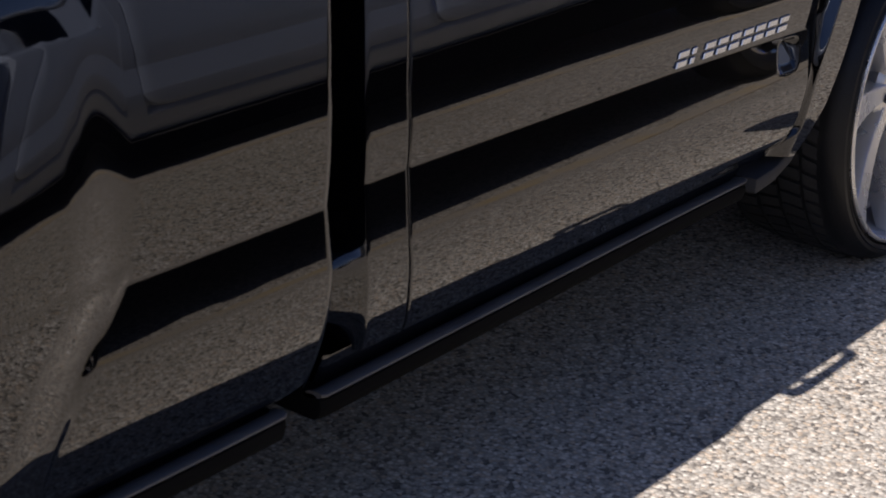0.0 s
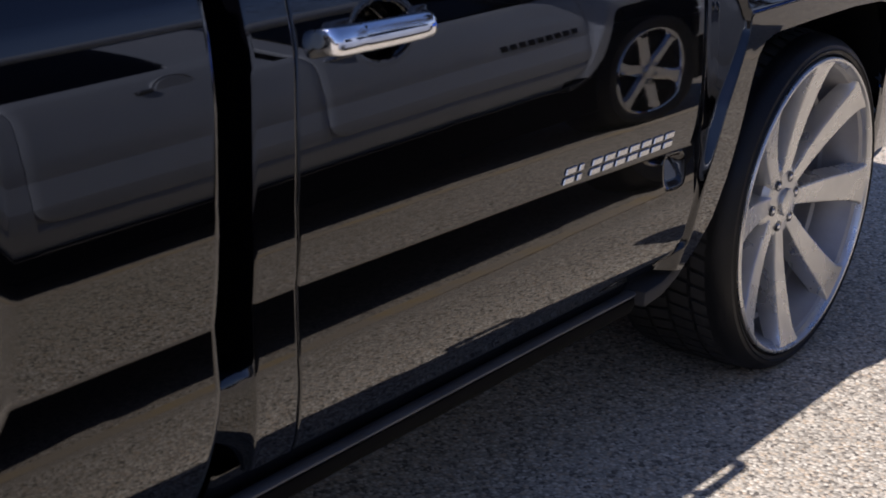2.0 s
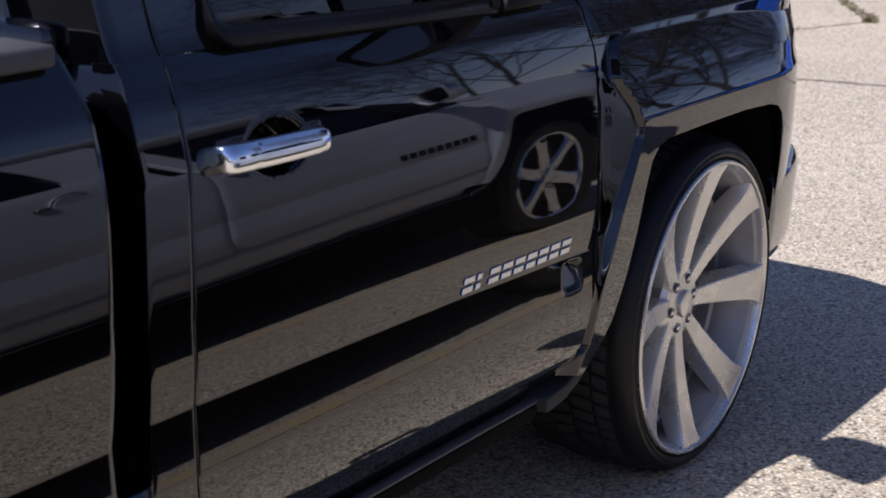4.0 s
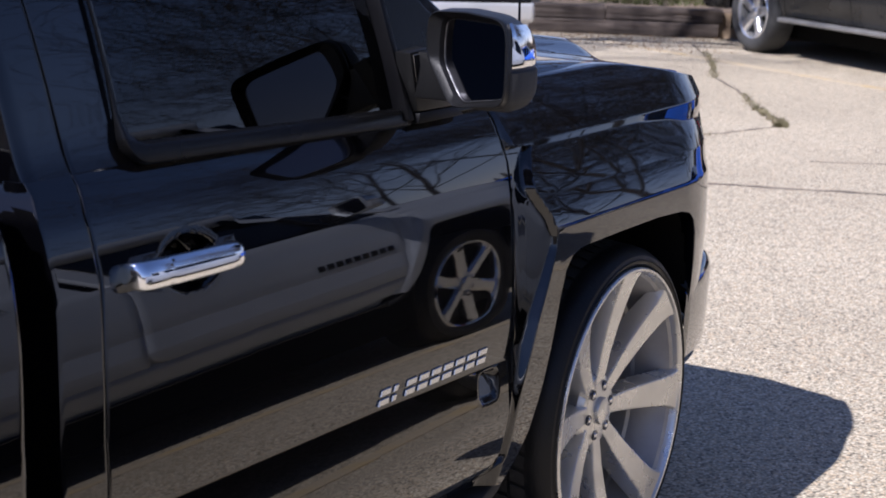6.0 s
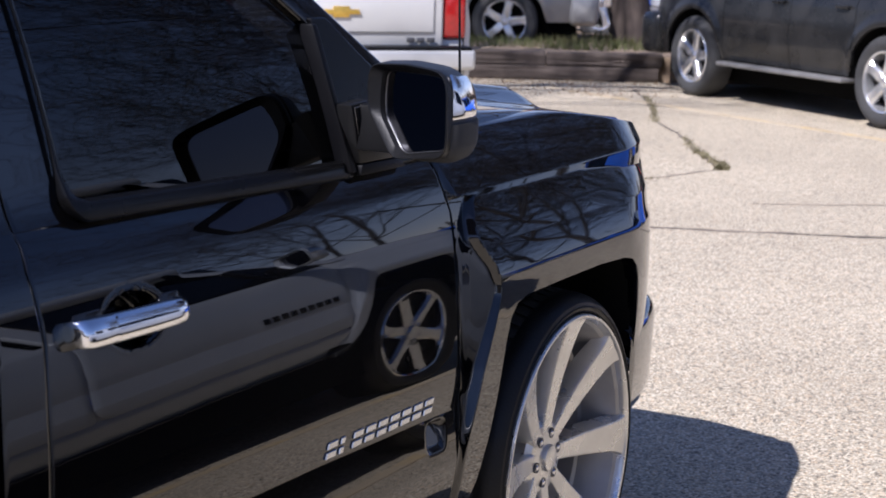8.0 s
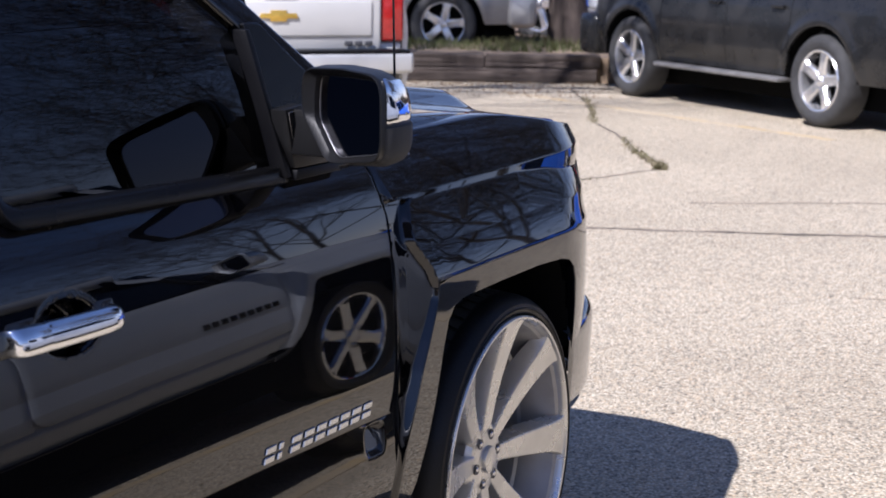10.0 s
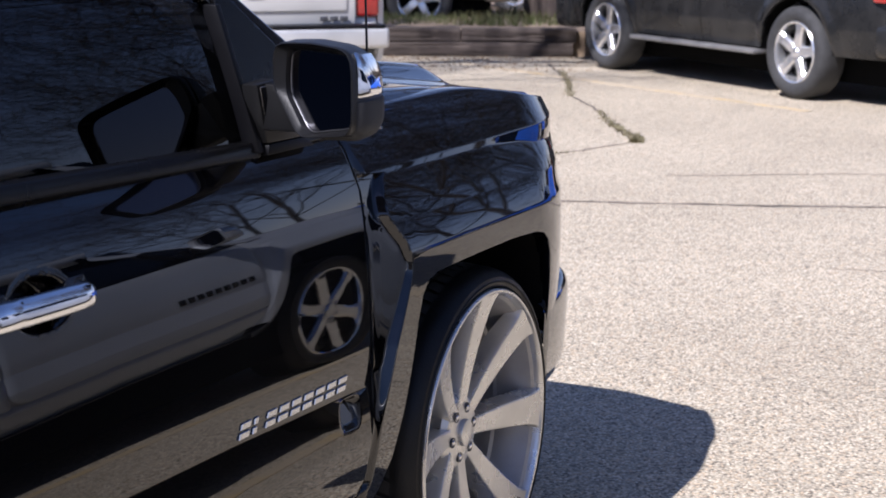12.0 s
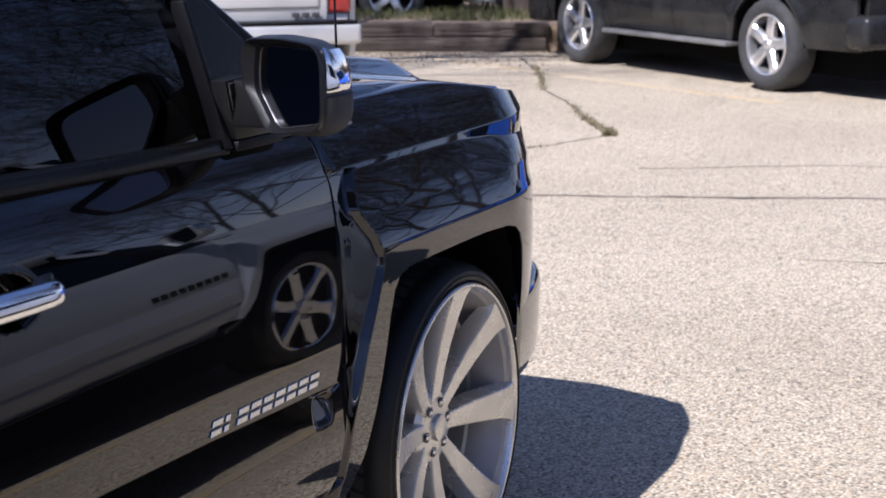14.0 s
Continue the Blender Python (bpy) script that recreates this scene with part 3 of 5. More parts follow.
def pickup(name, label, paint, m, wheels="stock", lift=0.0, detail=False, group="", wb=3.38, crew=False):
    """A regular-cab pickup with a long bed, built from skins with real thickness. lift raises the body over the wheels."""
    truck = thing(name, label, "pickup truck", m, group)
    up = lambda mesh: ([(p[0], p[1], p[2] + lift) for p in mesh[0]], mesh[1])

    def both(nm, mesh, material, lab="", smooth=40):
        a = part(nm, up(mesh), material, truck, lab, smooth)
        b = part(nm, up(flip(mesh)), material, truck, lab, smooth)
        return a, b

    # a crew cab moves the door edge back by o1 and the cab end by o2
    o1, o2 = (-0.40, -1.60) if crew else (0.0, 0.0)
    shift = lambda mesh, dx: ([(p[0] + dx, p[1], p[2]) for p in mesh[0]], mesh[1])
    # doors
    zs = rows_z(0.40 if not crew else 0.50, 1.185, 0.0042 if detail else 0.01)
    nook = (lambda z: 0.08 * (1 - math.sqrt(max(0.0, 1 - (max(0.0, 0.58 - z) / 0.08) ** 2)))) if crew else (lambda z: 0.0)
    P = column_grid(lambda z: (seam_rear(z) + 0.0018 + o1 + nook(z), seam_front(z) - 0.0018), zs, lambda x, z: door_y(x, z, detail), 320 if detail else 40)
    if detail:
        for row in P:
            for i, (x, y, z) in enumerate(row):
                fall = interp(x, ((-1.83, 0.0), (-1.45, 0.005), (-1.09, 0.010), (-0.65, 0.023), (-0.55, 0.027)))
                row[i] = (x, y, z - fall * smooth01((z - 0.40) / 0.06) * smooth01((0.98 - z) / 0.2))
    doors = both("door", sheet(lipped(P), (0, 0.03, 0)), paint, "glossy painted door with a long swage line", 60)
    if crew:
        P = column_grid(lambda z: (-3.60, seam_front(z) - 0.004), rows_z(0.40, 1.10, 0.02), lambda x, z: flank(x, z) + (0.0005 if z < 0.494 else 0.02), 40)
        both("sill_panel", sheet(P, (0, 0.02, 0)), paint, "grey sill below the doors", 60)
        P = column_grid(lambda z: (seam_rear(z) + 0.0014 + o2 + nook(z), seam_rear(z) - 0.005 + o1), zs, lambda x, z: flank(x, z), 30)
        both("rear_door", sheet(lipped(P), (0, 0.03, 0)), paint, "grey rear door", 60)
    # cab corner behind the door
    P = []
    ts = [0, 0.0012, 0.004, 0.02, 0.04, 0.065, 0.085, 0.093, 0.096, 0.098, 0.100, 0.103, 0.107, 0.115, 0.13, 0.15, 0.17, 0.19, 0.22]
    zs2 = rows_z(0.40, 1.185, 0.008 if detail else 0.03)
    for t in ts[::-1]:
        row = []
        for z in zs2:
            x0 = seam_rear(z) - 0.0018 + o2
            y = flank(x0 - min(t, 0.1), min(z, 1.2))
            s = max(0.0, t - 0.095)
            s = s * s / (s + 0.003)
            foot = smooth01((0.47 - z) / 0.08)
            g = smooth01((0.61 - z) / 0.06)
            row.append((x0 - min(t, 0.095) - max(0, t - 0.095) * (0.22 + 0.5 * g), y + s * (0.98 - 0.38 * g + 0.9 * foot) + (0.0012 if t == 0 else 0), z))
        P.append(row)
    both("cab_corner", sheet(P, (0.0, 0.03, 0)), paint, "", 50)
    # rocker under door and cab corner
    def strip(prof, xs, drop=0.0):
        vs = []
        for i, x in enumerate(xs):
            k = 0.006 if i in (0, len(xs) - 1) else 0
            low = drop * min(1.2, max(0.0, (-0.9 - x) / 1.07))
            vs += [(x, y + k, z - low) for y, z in prof]
        q = len(prof)
        fs = [(i * q + j, i * q + (j + 1) % q, (i + 1) * q + (j + 1) % q, (i + 1) * q + j) for i in range(len(xs) - 1) for j in range(q)]
        return vs, fs + [tuple(range(q))[::-1], tuple((len(xs) - 1) * q + j for j in range(q))]
    sill = [(0.050, 0.410), (0.054, 0.398), (0.066, 0.372), (0.075, 0.356), (0.20, 0.346), (0.20, 0.405)]
    lip = [(0.058, 0.3620), (0.048, 0.3625), (0.044, 0.3605), (0.043, 0.3575), (0.050, 0.3520), (0.075, 0.346), (0.08, 0.354), (0.07, 0.360)]
    both("rocker_panel", strip(sill, (-1.965 + o2, -1.955 + o2, -1.5, -1.0, -0.73, -0.70)), paint, "", 50)
    both("rocker_lip", strip(lip, (-1.975 + o2, -1.965 + o2, -1.5, -1.0, -0.72, -0.70), 0.011), LIP, "dull scuffed lip along the rocker", 40)
    if not crew:
        flange = [(0.060, 0.356), (0.047, 0.350), (0.045, 0.336), (0.050, 0.320), (0.062, 0.312), (0.20, 0.312), (0.20, 0.350)]
        both("sill_flange", strip(flange, (-1.975, -1.965, -1.5, -1.0, -0.72, -0.70), 0.011), UNDER, "matt black flange under the rocker", 40)
        both("bed_flange", strip(flange, (-2.60, -2.59, -2.2, -2.06, -2.05), 0.011), UNDER, "matt black flange under the bed side", 40)
        both("bed_lip", strip(lip, (-2.60, -2.59, -2.2, -2.06, -2.05), 0.011), LIP, "dull scuffed lip along the bed bottom", 40)
    both("splash_guard", mesh_of(prism([(-0.705, 0.366), (-0.63, 0.372), (-0.57, 0.392), (-0.525, 0.412), (-0.528, 0.392), (-0.565, 0.364), (-0.63, 0.340), (-0.705, 0.332)], 0.026, 0.20, 0.006, 2)), GRAIN, "black plastic splash guard")
    # front wing
    def wing():
        A = []
        for (x0, z0), (x1, z1) in zip(ARCH, ARCH[1:]):
            k = max(1, int(math.hypot(x1 - x0, z1 - z0) / (0.0042 if detail else 0.05)))
            A += [(x0 + (x1 - x0) * i / k, z0 + (z1 - z0) * i / k) for i in range(k)]
        A.append(ARCH[-1])
        top = 1.205
        B = []
        c0 = sum(1 for p in A if p[0] < -0.37)
        c1 = sum(1 for p in A if p[0] < 0.33 and p[1] > 0.5)
        for i, (x, z) in enumerate(A):
            if i <= c0:
                u = i / c0
                zz = 0.40 + (top - 0.40) * u
                B.append((seam_front(zz) + 0.0025, zz))
            elif i <= c1:
                u = (i - c0) / (c1 - c0)
                xx = seam_front(top) + 0.0025 + (0.80 - seam_front(top)) * u
                B.append((xx, top - 0.082 * smooth01((xx - 0.05) / 0.80) - 0.5 * max(0.0, xx - 0.69) ** 1.5))
            else:
                u = (i - c1) / (len(A) - 1 - c1)
                B.append((0.80 - 0.30 * u ** 1.3 + 0.05 * math.sin(math.pi * u), 1.078 - 0.478 * u))
        nv = 210 if detail else 20
        P = []
        for (ax, az), (bx, bz) in zip(A, B):
            row = []
            for j in range(nv):
                v = j / (nv - 1)
                x, z = ax + (bx - ax) * v, az + (bz - az) * v
                y = fender_y(x, z)
                if j == 0:
                    y += 0.006
                if j == nv - 1:
                    y += 0.003
                row.append((x, y, z))
            P.append(row)
        return P
    P = wing()
    both("front_wing", sheet(P, (0, 0.03, 0)), paint, "glossy front wing with a squared wheel-arch box", 50)
    # narrow shelf between the wing's top edge and the bonnet
    P = []
    for x in np.linspace(-0.46, 0.79, 60):
        z = 1.205 - 0.082 * smooth01((x - 0.05) / 0.80) - 0.5 * max(0.0, x - 0.69) ** 1.5
        y = fender_y(x, z)
        P.append([(x, y + d, z + h) for d, h in ((0.002, -0.012), (0.002, -0.004), (0.006, -0.001), (0.014, 0.001), (0.06, 0.002), (0.10, -0.002))])
    both("wing_shelf", sheet(P, (0, 0, -0.006)), paint, "", 50)
    # black arch liner
    vs, fs = [], []
    for x, z in ARCH:
        vs += [(x, max(0.004, fender_y(x, z) + 0.012), z + 0.001), (x * 0.98, 0.40, z * 0.99 + 0.02)]
    fs = [(2 * i, 2 * i + 2, 2 * i + 3, 2 * i + 1) for i in range(len(ARCH) - 1)]
    both("arch_liner", (vs + [(v[0], v[1], v[2] + 0.006) for v in vs], fs + [tuple(k + len(vs) for k in reversed(f)) for f in fs]), UNDER)
    part("inner_wall", up(mesh_of(box(-0.62, 0.62, 0.38, 1.62, 0.30, 1.12))), UNDER, truck)
    # bonnet
    P = []
    ys = [0.125, 0.128, 0.14, 0.16, 0.19] + list(np.linspace(0.24, 1.76, 45)) + [1.81, 1.84, 1.86, 1.872, 1.875]
    xs = [-0.52, -0.515] + list(np.linspace(-0.5, 0.84, 40)) + [0.86, 0.89, 0.92, 0.95]
    for x in xs:
        row = []
        for y in ys:
            inset = 0.075 * smooth01((x - 0.05) / 0.66) + max(0, x - 0.7) ** 2 * 1.5
            yy = 1 + (y - 1) * (0.875 - inset) / 0.875
            row.append((x, yy, hood_z(x, 1 + (yy - 1)) - (0.03 if y in (0.125, 1.875) else 0)))
        P.append(row)
    part("bonnet", up(sheet(P, (0, 0, -0.02), True)), paint, truck, "long bonnet with a raised centre", 40)
    flap = [(0.372, 0.60), (0.430, 0.62), (0.452, 0.42), (0.440, 0.20), (0.418, 0.165), (0.400, 0.20), (0.405, 0.42)]
    both("arch_flap", mesh_of(prism(flap, 0.055, 0.36, 0.006, 2)), PLASTIC, "black plastic flap ahead of the wheel")
    # front: grille, lamps, bumper
    part("grille", up(mesh_of(box(0.80, 0.925, 0.42, 1.58, 0.70, 1.04, 0.03))), GLOSS_BLACK, truck, "black grille")
    for k in range(4):
        part("grille_bar", up(mesh_of(box(0.915, 0.94, 0.44, 1.56, 0.745 + 0.075 * k, 0.765 + 0.075 * k, 0.006))), CHROME, truck)
    lamp = mesh_of(prism([(0.68, 0.80), (0.86, 0.80), (0.90, 0.86), (0.90, 0.99), (0.86, 1.03), (0.68, 1.04)], 0.30, 0.45, 0.03, 3))
    both("headlight", lamp, CLEAR_LENS, "clear headlight lens")
    P = []
    for i in range(61):
        a = 0.5 - 0.5 * math.cos(math.pi * i / 60)
        row = []
        for z, o in ((0.415, 0.03), (0.425, 0.012), (0.45, 0.004), (0.54, 0.0), (0.615, -0.003), (0.636, 0.003), (0.648, 0.018)):
            t = a * 2 - 1
            y = 1 + t * 1.005
            x = 0.97 - 0.52 * abs(t) ** 12 - 0.07 * t * t
            row.append((x - o * 0.5, y - o * t * 0.8, z))
        P.append(row)
    part("front_bumper", up(sheet(P, (-0.03, 0, 0), True)), paint, truck, "painted front bumper", 50)
    P = [[(0.93 - 0.40 * abs(t) ** 4 - 0.05 * t * t, 1 + t * 0.93, z) for z in (0.13, 0.2, 0.3, 0.42)] for t in np.linspace(-1, 1, 21)]
    part("valance", up(sheet(P, (-0.03, 0, 0), True)), PLASTIC, truck, "black plastic lower valance", 50)
    # bed
    zs = rows_z(0.37, 1.215, 0.005 if detail else 0.03)
    wc, tail = -wb, -wb - 1.17
    def bed_bottom(x):
        d = abs(x - wc)
        return 0.86 - 0.30 * smooth01((d - 0.37) / 0.11) ** 1.2 - 0.19 * smooth01((d - 0.42) / 0.12) if d < 0.54 else 0.37
    P = []
    xs = sorted(set([tail, tail + 0.01, -2.006 + o2, -2.012 + o2] + list(np.linspace(tail + 0.05, -2.02 + o2, 130 if detail else 50)) + ([] if not detail else list(np.linspace(-2.74, -2.32, 130)))))
    for x in xs:
        b = bed_bottom(x)
        row = []
        for z in zs:
            zz = b + (1.215 - b) * (z - 0.37) / 0.845
            y = bed_flank(x, zz) if zz < 1.19 else bed_flank(x, 1.19) + (zz - 1.19) * 0.8
            edge = interp(zz, ((0.40, -2.52), (0.49, -2.50), (0.60, -2.44), (0.68, -2.372), (1.0, -2.36), (1.1, -2.42)))
            bulge = max(0.0, edge - x)
            k = 0.005 * smooth01(bulge / 0.09) * smooth01((1.12 - zz) / 0.09) + 0.32 * min(bulge, 0.42) * smooth01(bulge / 0.12) * max(0.0, 1.14 - max(zz, 0.70)) * smooth01(1.15 - bulge)
            w = smooth01(bulge / 0.025)
            if zz < 0.70:
                flat = bed_flank(x, 0.70) - 0.055 * (0.70 - zz) + 0.25 * max(0, 0.5 - zz)
                y = y * (1 - w) + flat * w
            y -= k
            if x in (-2.006 + o2, tail):
                y += 0.002
            ahead = interp(zz, ((0.60, 0.004), (0.85, 0.009), (0.98, 0.026), (1.08, 0.033))) * smooth01((x - o2 + 2.3) / 0.25)
            row.append((x + ahead, y, zz))
        P.append(row)
    both("bed_side", sheet(lipped(P, 0.01, 0.002), (0, 0.04, 0)), paint, "glossy bed side with a flared arch", 50)
    fd = turned([(0.0, -0.004), (0.082, -0.004), (0.086, 0.0), (0.086, 0.01), (0.0, 0.01)], 40, False)
    part("fuel_door", up(flip(([(p[0] - (2.32 if wb < 3.5 else 4.85), p[1] + flank(-2.1, 0.99), p[2] + 0.96) for p in fd[0]], fd[1]))), paint, truck, "round fuel door", 30)
    both("bed_rail", mesh_of(box(tail, -2.006 + o2, 0.10, 0.20, 1.20, 1.232, 0.008, 3)), RAIL, "faded grey plastic bed rail cap")
    part("bed_floor", up(mesh_of(box(tail + 0.05, -2.03 + o2, 0.06, 1.94, 0.62, 0.68, 0.01))), UNDER, truck)
    both("bed_inner_wall", mesh_of(box(tail + 0.05, -2.03 + o2, 0.17, 0.20, 0.60, 1.20, 0.005)), paint)
    part("bed_front_wall", up(mesh_of(box(-2.06 + o2, -2.02 + o2, 0.17, 1.83, 0.60, 1.19, 0.01))), paint, truck)
    gate = part("tailgate", up(mesh_of(box(tail - 0.070, tail, 0.23, 1.77, 0.66, 1.22, 0.02, 3))), paint, truck, "painted tailgate with a pressed lower panel")
    part("tailgate_panel", up(mesh_of(box(tail - 0.085, tail - 0.060, 0.30, 1.70, 0.76, 1.02, 0.015, 3))), paint, gate)
    part("tailgate_handle", up(mesh_of(box(tail - 0.095, tail - 0.070, 0.88, 1.12, 1.05, 1.13, 0.01, 2))), GLOSS_BLACK, gate)
    bow = [(-0.145, -0.018), (-0.06, -0.018), (-0.06, -0.040), (0.06, -0.040), (0.06, -0.018), (0.145, -0.018), (0.130, 0.018), (0.06, 0.018), (0.06, 0.040), (-0.06, 0.040), (-0.06, 0.018), (-0.130, 0.018)]
    v, f = mesh_of(prism(bow, 0, 0.016, 0.004, 2))
    part("emblem", up(([(tail - 0.100 + p[1], 1.0 + p[0], 0.912 + p[2]) for p in v], [tuple(reversed(q)) for q in f])), GOLD, gate, "flat gold emblem plate")
    for k in range(3):
        part("badge_bar", up(mesh_of(box(tail - 0.092, tail - 0.084, 0.30 + 0.075 * k, 0.36 + 0.075 * k, 0.695, 0.73, 0.004))), STEEL_DARK, gate)
    for s in (0, 1):
        lampm = mesh_of(box(tail - 0.050, tail + 0.070, 0.05, 0.225, 0.72, 1.17, 0.025, 3))
        part("tail_light", up(lampm if not s else flip(lampm)), RED_LENS, truck, "tall red tail light")
        low = mesh_of(box(tail - 0.020, tail + 0.070, 0.06, 0.225, 0.60, 0.715, 0.02, 2))
        part("corner_panel", up(low if not s else flip(low)), paint, truck)
    bump = mesh_of(box(tail - 0.230, tail - 0.050, 0.02, 1.98, 0.50, 0.655, 0.035, 4))
    rb = part("rear_bumper", up(bump), BUMPER_PAINT if paint is not BLACK_PAINT else paint, truck, "dull silver rear bumper with a black step pad" if paint is not BLACK_PAINT else "")
    part("step_pad", up(mesh_of(box(tail - 0.222, tail - 0.052, 0.05, 1.95, 0.640, 0.672, 0.008))), PLASTIC, rb)
    # cab upper structure
    lean = 0.32 if crew else 0.0
    tum = lambda z: 0.099 + (z - 1.17) * (0.20 + lean) + (z - 1.17) ** 2 * 0.30
    roof = []
    for x in np.linspace(-1.93 + o2, -0.98, 26):
        f = (x + 1.93 - o2) / (0.95 - o2)
        zc = 1.655 - 0.035 * (2 * f - 1) ** 4
        roof.append([(x, 1 + t * (0.745 - 0.43 * lean - 0.015 * f), zc - 0.075 * abs(t) ** 6 - 0.02 * t * t) for t in np.linspace(-1, 1, 25)])
    part("roof", up(sheet(roof, (0, 0, -0.03), True)), paint, truck, "painted cab roof", 50)
    def bar(a, b, w, d, nm, material, lab=""):
        """A slanted pillar between two points, w along x and d across."""
        (ax, ay, az), (bx, by, bz) = a, b
        vs = []
        for (x, y, z) in (a, b):
            vs += [(x - w / 2, y, z), (x + w / 2, y + 0.004, z), (x + w / 2, y + d, z), (x - w / 2, y + d, z)]
        bm = bmesh.new()
        v = [bm.verts.new(p) for p in vs]
        for f in ((3, 2, 1, 0), (4, 5, 6, 7), (0, 1, 5, 4), (1, 2, 6, 5), (2, 3, 7, 6), (3, 0, 4, 7)):
            bm.faces.new([v[i] for i in f])
        bmesh.ops.recalc_face_normals(bm, faces=bm.faces[:])
        bmesh.ops.bevel(bm, geom=bm.edges[:], offset=min(w, d) * 0.2, segments=3, affect="EDGES", profile=0.5)
        return both(nm, mesh_of(bm), material, lab)
    bar((-0.40, 0.085, 1.16), (-1.04, tum(1.61) + 0.005, 1.61), 0.13, 0.06, "front_pillar", paint)
    def upper_y(x, z):
        return flank(x, z) + 0.001 if z < 1.185 else flank(x, 1.185) + 0.001 + (z - 1.185) * 0.21 + (z - 1.185) ** 2 * 0.30 + 0.012 * (1 - math.exp(-(z - 1.185) / 0.03)) + lean * (z - 1.185)
    zz3 = [1.181, 1.185, 1.187, 1.19, 1.195, 1.20, 1.21, 1.22, 1.235, 1.25, 1.275, 1.30, 1.34, 1.38, 1.42, 1.46, 1.50, 1.54, 1.58, 1.61]
    P = []
    for t in ts[::-1]:
        s = max(0.0, t - 0.085)
        s = s * s / (s + 0.006)
        P.append([(-1.7738 + o2 - min(t, 0.095) - max(0, t - 0.095) * 0.38 - 0.04 * (z - 1.185), upper_y(-1.7738 + o2 - min(t, 0.1), z) + s * 0.95 + (0.0012 if t == 0 else 0), z) for z in zz3])
    both("cab_side", sheet(P, (0, 0.03, 0)), paint, "", 50)
    for nm, x0, x1 in (("door_frame_rear", -1.7702 + o1, -1.628 + o1),) + ((("rear_door_frame", -2.725, -2.27), ("rear_door_frame", -3.463, -3.36)) if crew else ()):
        P = [[(x - 0.04 * (z - 1.185), upper_y(x, z) + (0.0015 if k in (0, 9) else 0), z) for z in zz3] for k, x in enumerate([x0, x0 + 0.0012] + list(np.linspace(x0 + 0.01, x1 - 0.01, 6)) + [x1 - 0.001, x1])]
        both(nm, sheet(P, (0, 0.03, 0)), paint, "", 50)
    if crew:
        both("roof_rail", mesh_of(box(-1.93 + o2, -1.0, 0.372, 0.50, 1.572, 1.668, 0.045, 5)), paint)
    else:
        both("roof_rail", mesh_of(box(-1.93 + o2, -1.0, 0.252, 0.33, 1.575, 1.625, 0.018, 3)), paint)
    # side glass
    P = [[(x, tum(z) + 0.028, z) for z in np.linspace(1.16, 1.60, 23)] for x in np.linspace(-1.66 + o1, -0.80, 12)]
    panes = both("side_window", sheet(P, (0, 0.005, 0)), GLASS, "dark tinted side window")
    if crew:
        P = [[(x, tum(z) + 0.028, z) for z in np.linspace(1.16, 1.60, 6)] for x in (-3.38, -3.0, -2.71)]
        panes += both("rear_side_window", sheet(P, (0, 0.005, 0)), GLASS, "dark tinted rear side window")
    for pn in panes:
        pn.visible_shadow = False
    # belt moulding and window frame
    for s, door in enumerate(doors):
        side = (lambda mm: mm) if s == 0 else flip
        corner = [(-1.612 - 0.033 * math.sin(q), 1.228 - 0.030 * math.cos(q)) for q in np.linspace(0, math.pi / 2, 9)]
        line = [(x, interp(x, ((-1.612, 1.198), (-0.842, 1.176)))) for x in np.linspace(-0.842, -1.60, 14)] + corner + [(-1.645, z) for z in (1.26, 1.31, 1.38, 1.45, 1.52, 1.60)]
        vs, fs = [], []
        for i, (x, z) in enumerate(line):
            (xa, za), (xb, zb) = line[max(i - 1, 0)], line[min(i + 1, len(line) - 1)]
            n = math.hypot(xb - xa, zb - za)
            ox, oz = -(zb - za) / n, (xb - xa) / n
            k = interp(z, ((1.20, 1.0), (1.27, 0.42)))
            y = interp(z, ((1.18, 0.112), (1.20, 0.114))) if z < 1.20 else 0.114 + (upper_y(-1.64, max(z, 1.20)) - upper_y(-1.64, 1.20)) + 0.018 * smooth01((z - 1.20) / 0.06)
            for a, b in ((0.010, 0.016), (-0.004, 0.016), (-0.009, 0.013), (-0.0095, 0.008), (-0.006, -0.010), (-0.002, -0.0145), (0.006, -0.016), (0.05, -0.016), (0.05, 0.016)):
                vs.append((x + ox * b * k + o1 * smooth01((-0.842 - x) / 0.4), y + a, z + oz * b * k))
        q = 9
        fs = [(i * q + j, i * q + (j + 1) % q, (i + 1) * q + (j + 1) % q, (i + 1) * q + j) for i in range(len(line) - 1) for j in range(q)]
        fs += [tuple(range(q))[::-1], tuple((len(line) - 1) * q + j for j in range(q))]
        part("belt_moulding", up(side((vs, fs))), BELT, door, "satin black moulding round the window", 35)
        def slab(out, y0, y1, bevel=0.003):
            """A plate whose outline is given in x, z and whose faces follow the glass, y0 to y1 off it."""
            v, f = mesh_of(prism(out, y0, y1, bevel, 2))
            return [(p[0], p[1] + tum(p[2]), p[2]) for p in v], f
        part("window_divider", up(side(slab([(-0.862, 1.172), (-0.842, 1.172), (-0.866, 1.45), (-0.884, 1.45)], -0.006, 0.03, 0.004))), FRAME, door, "satin grey-black window divider", 30)
        part("corner_plate", up(side(slab([(-0.842, 1.168), (-0.52, 1.168), (-0.66, 1.335), (-0.815, 1.46), (-0.866, 1.46)], 0.004, 0.03))), BELT, door, "black three-cornered mirror plate", 20)
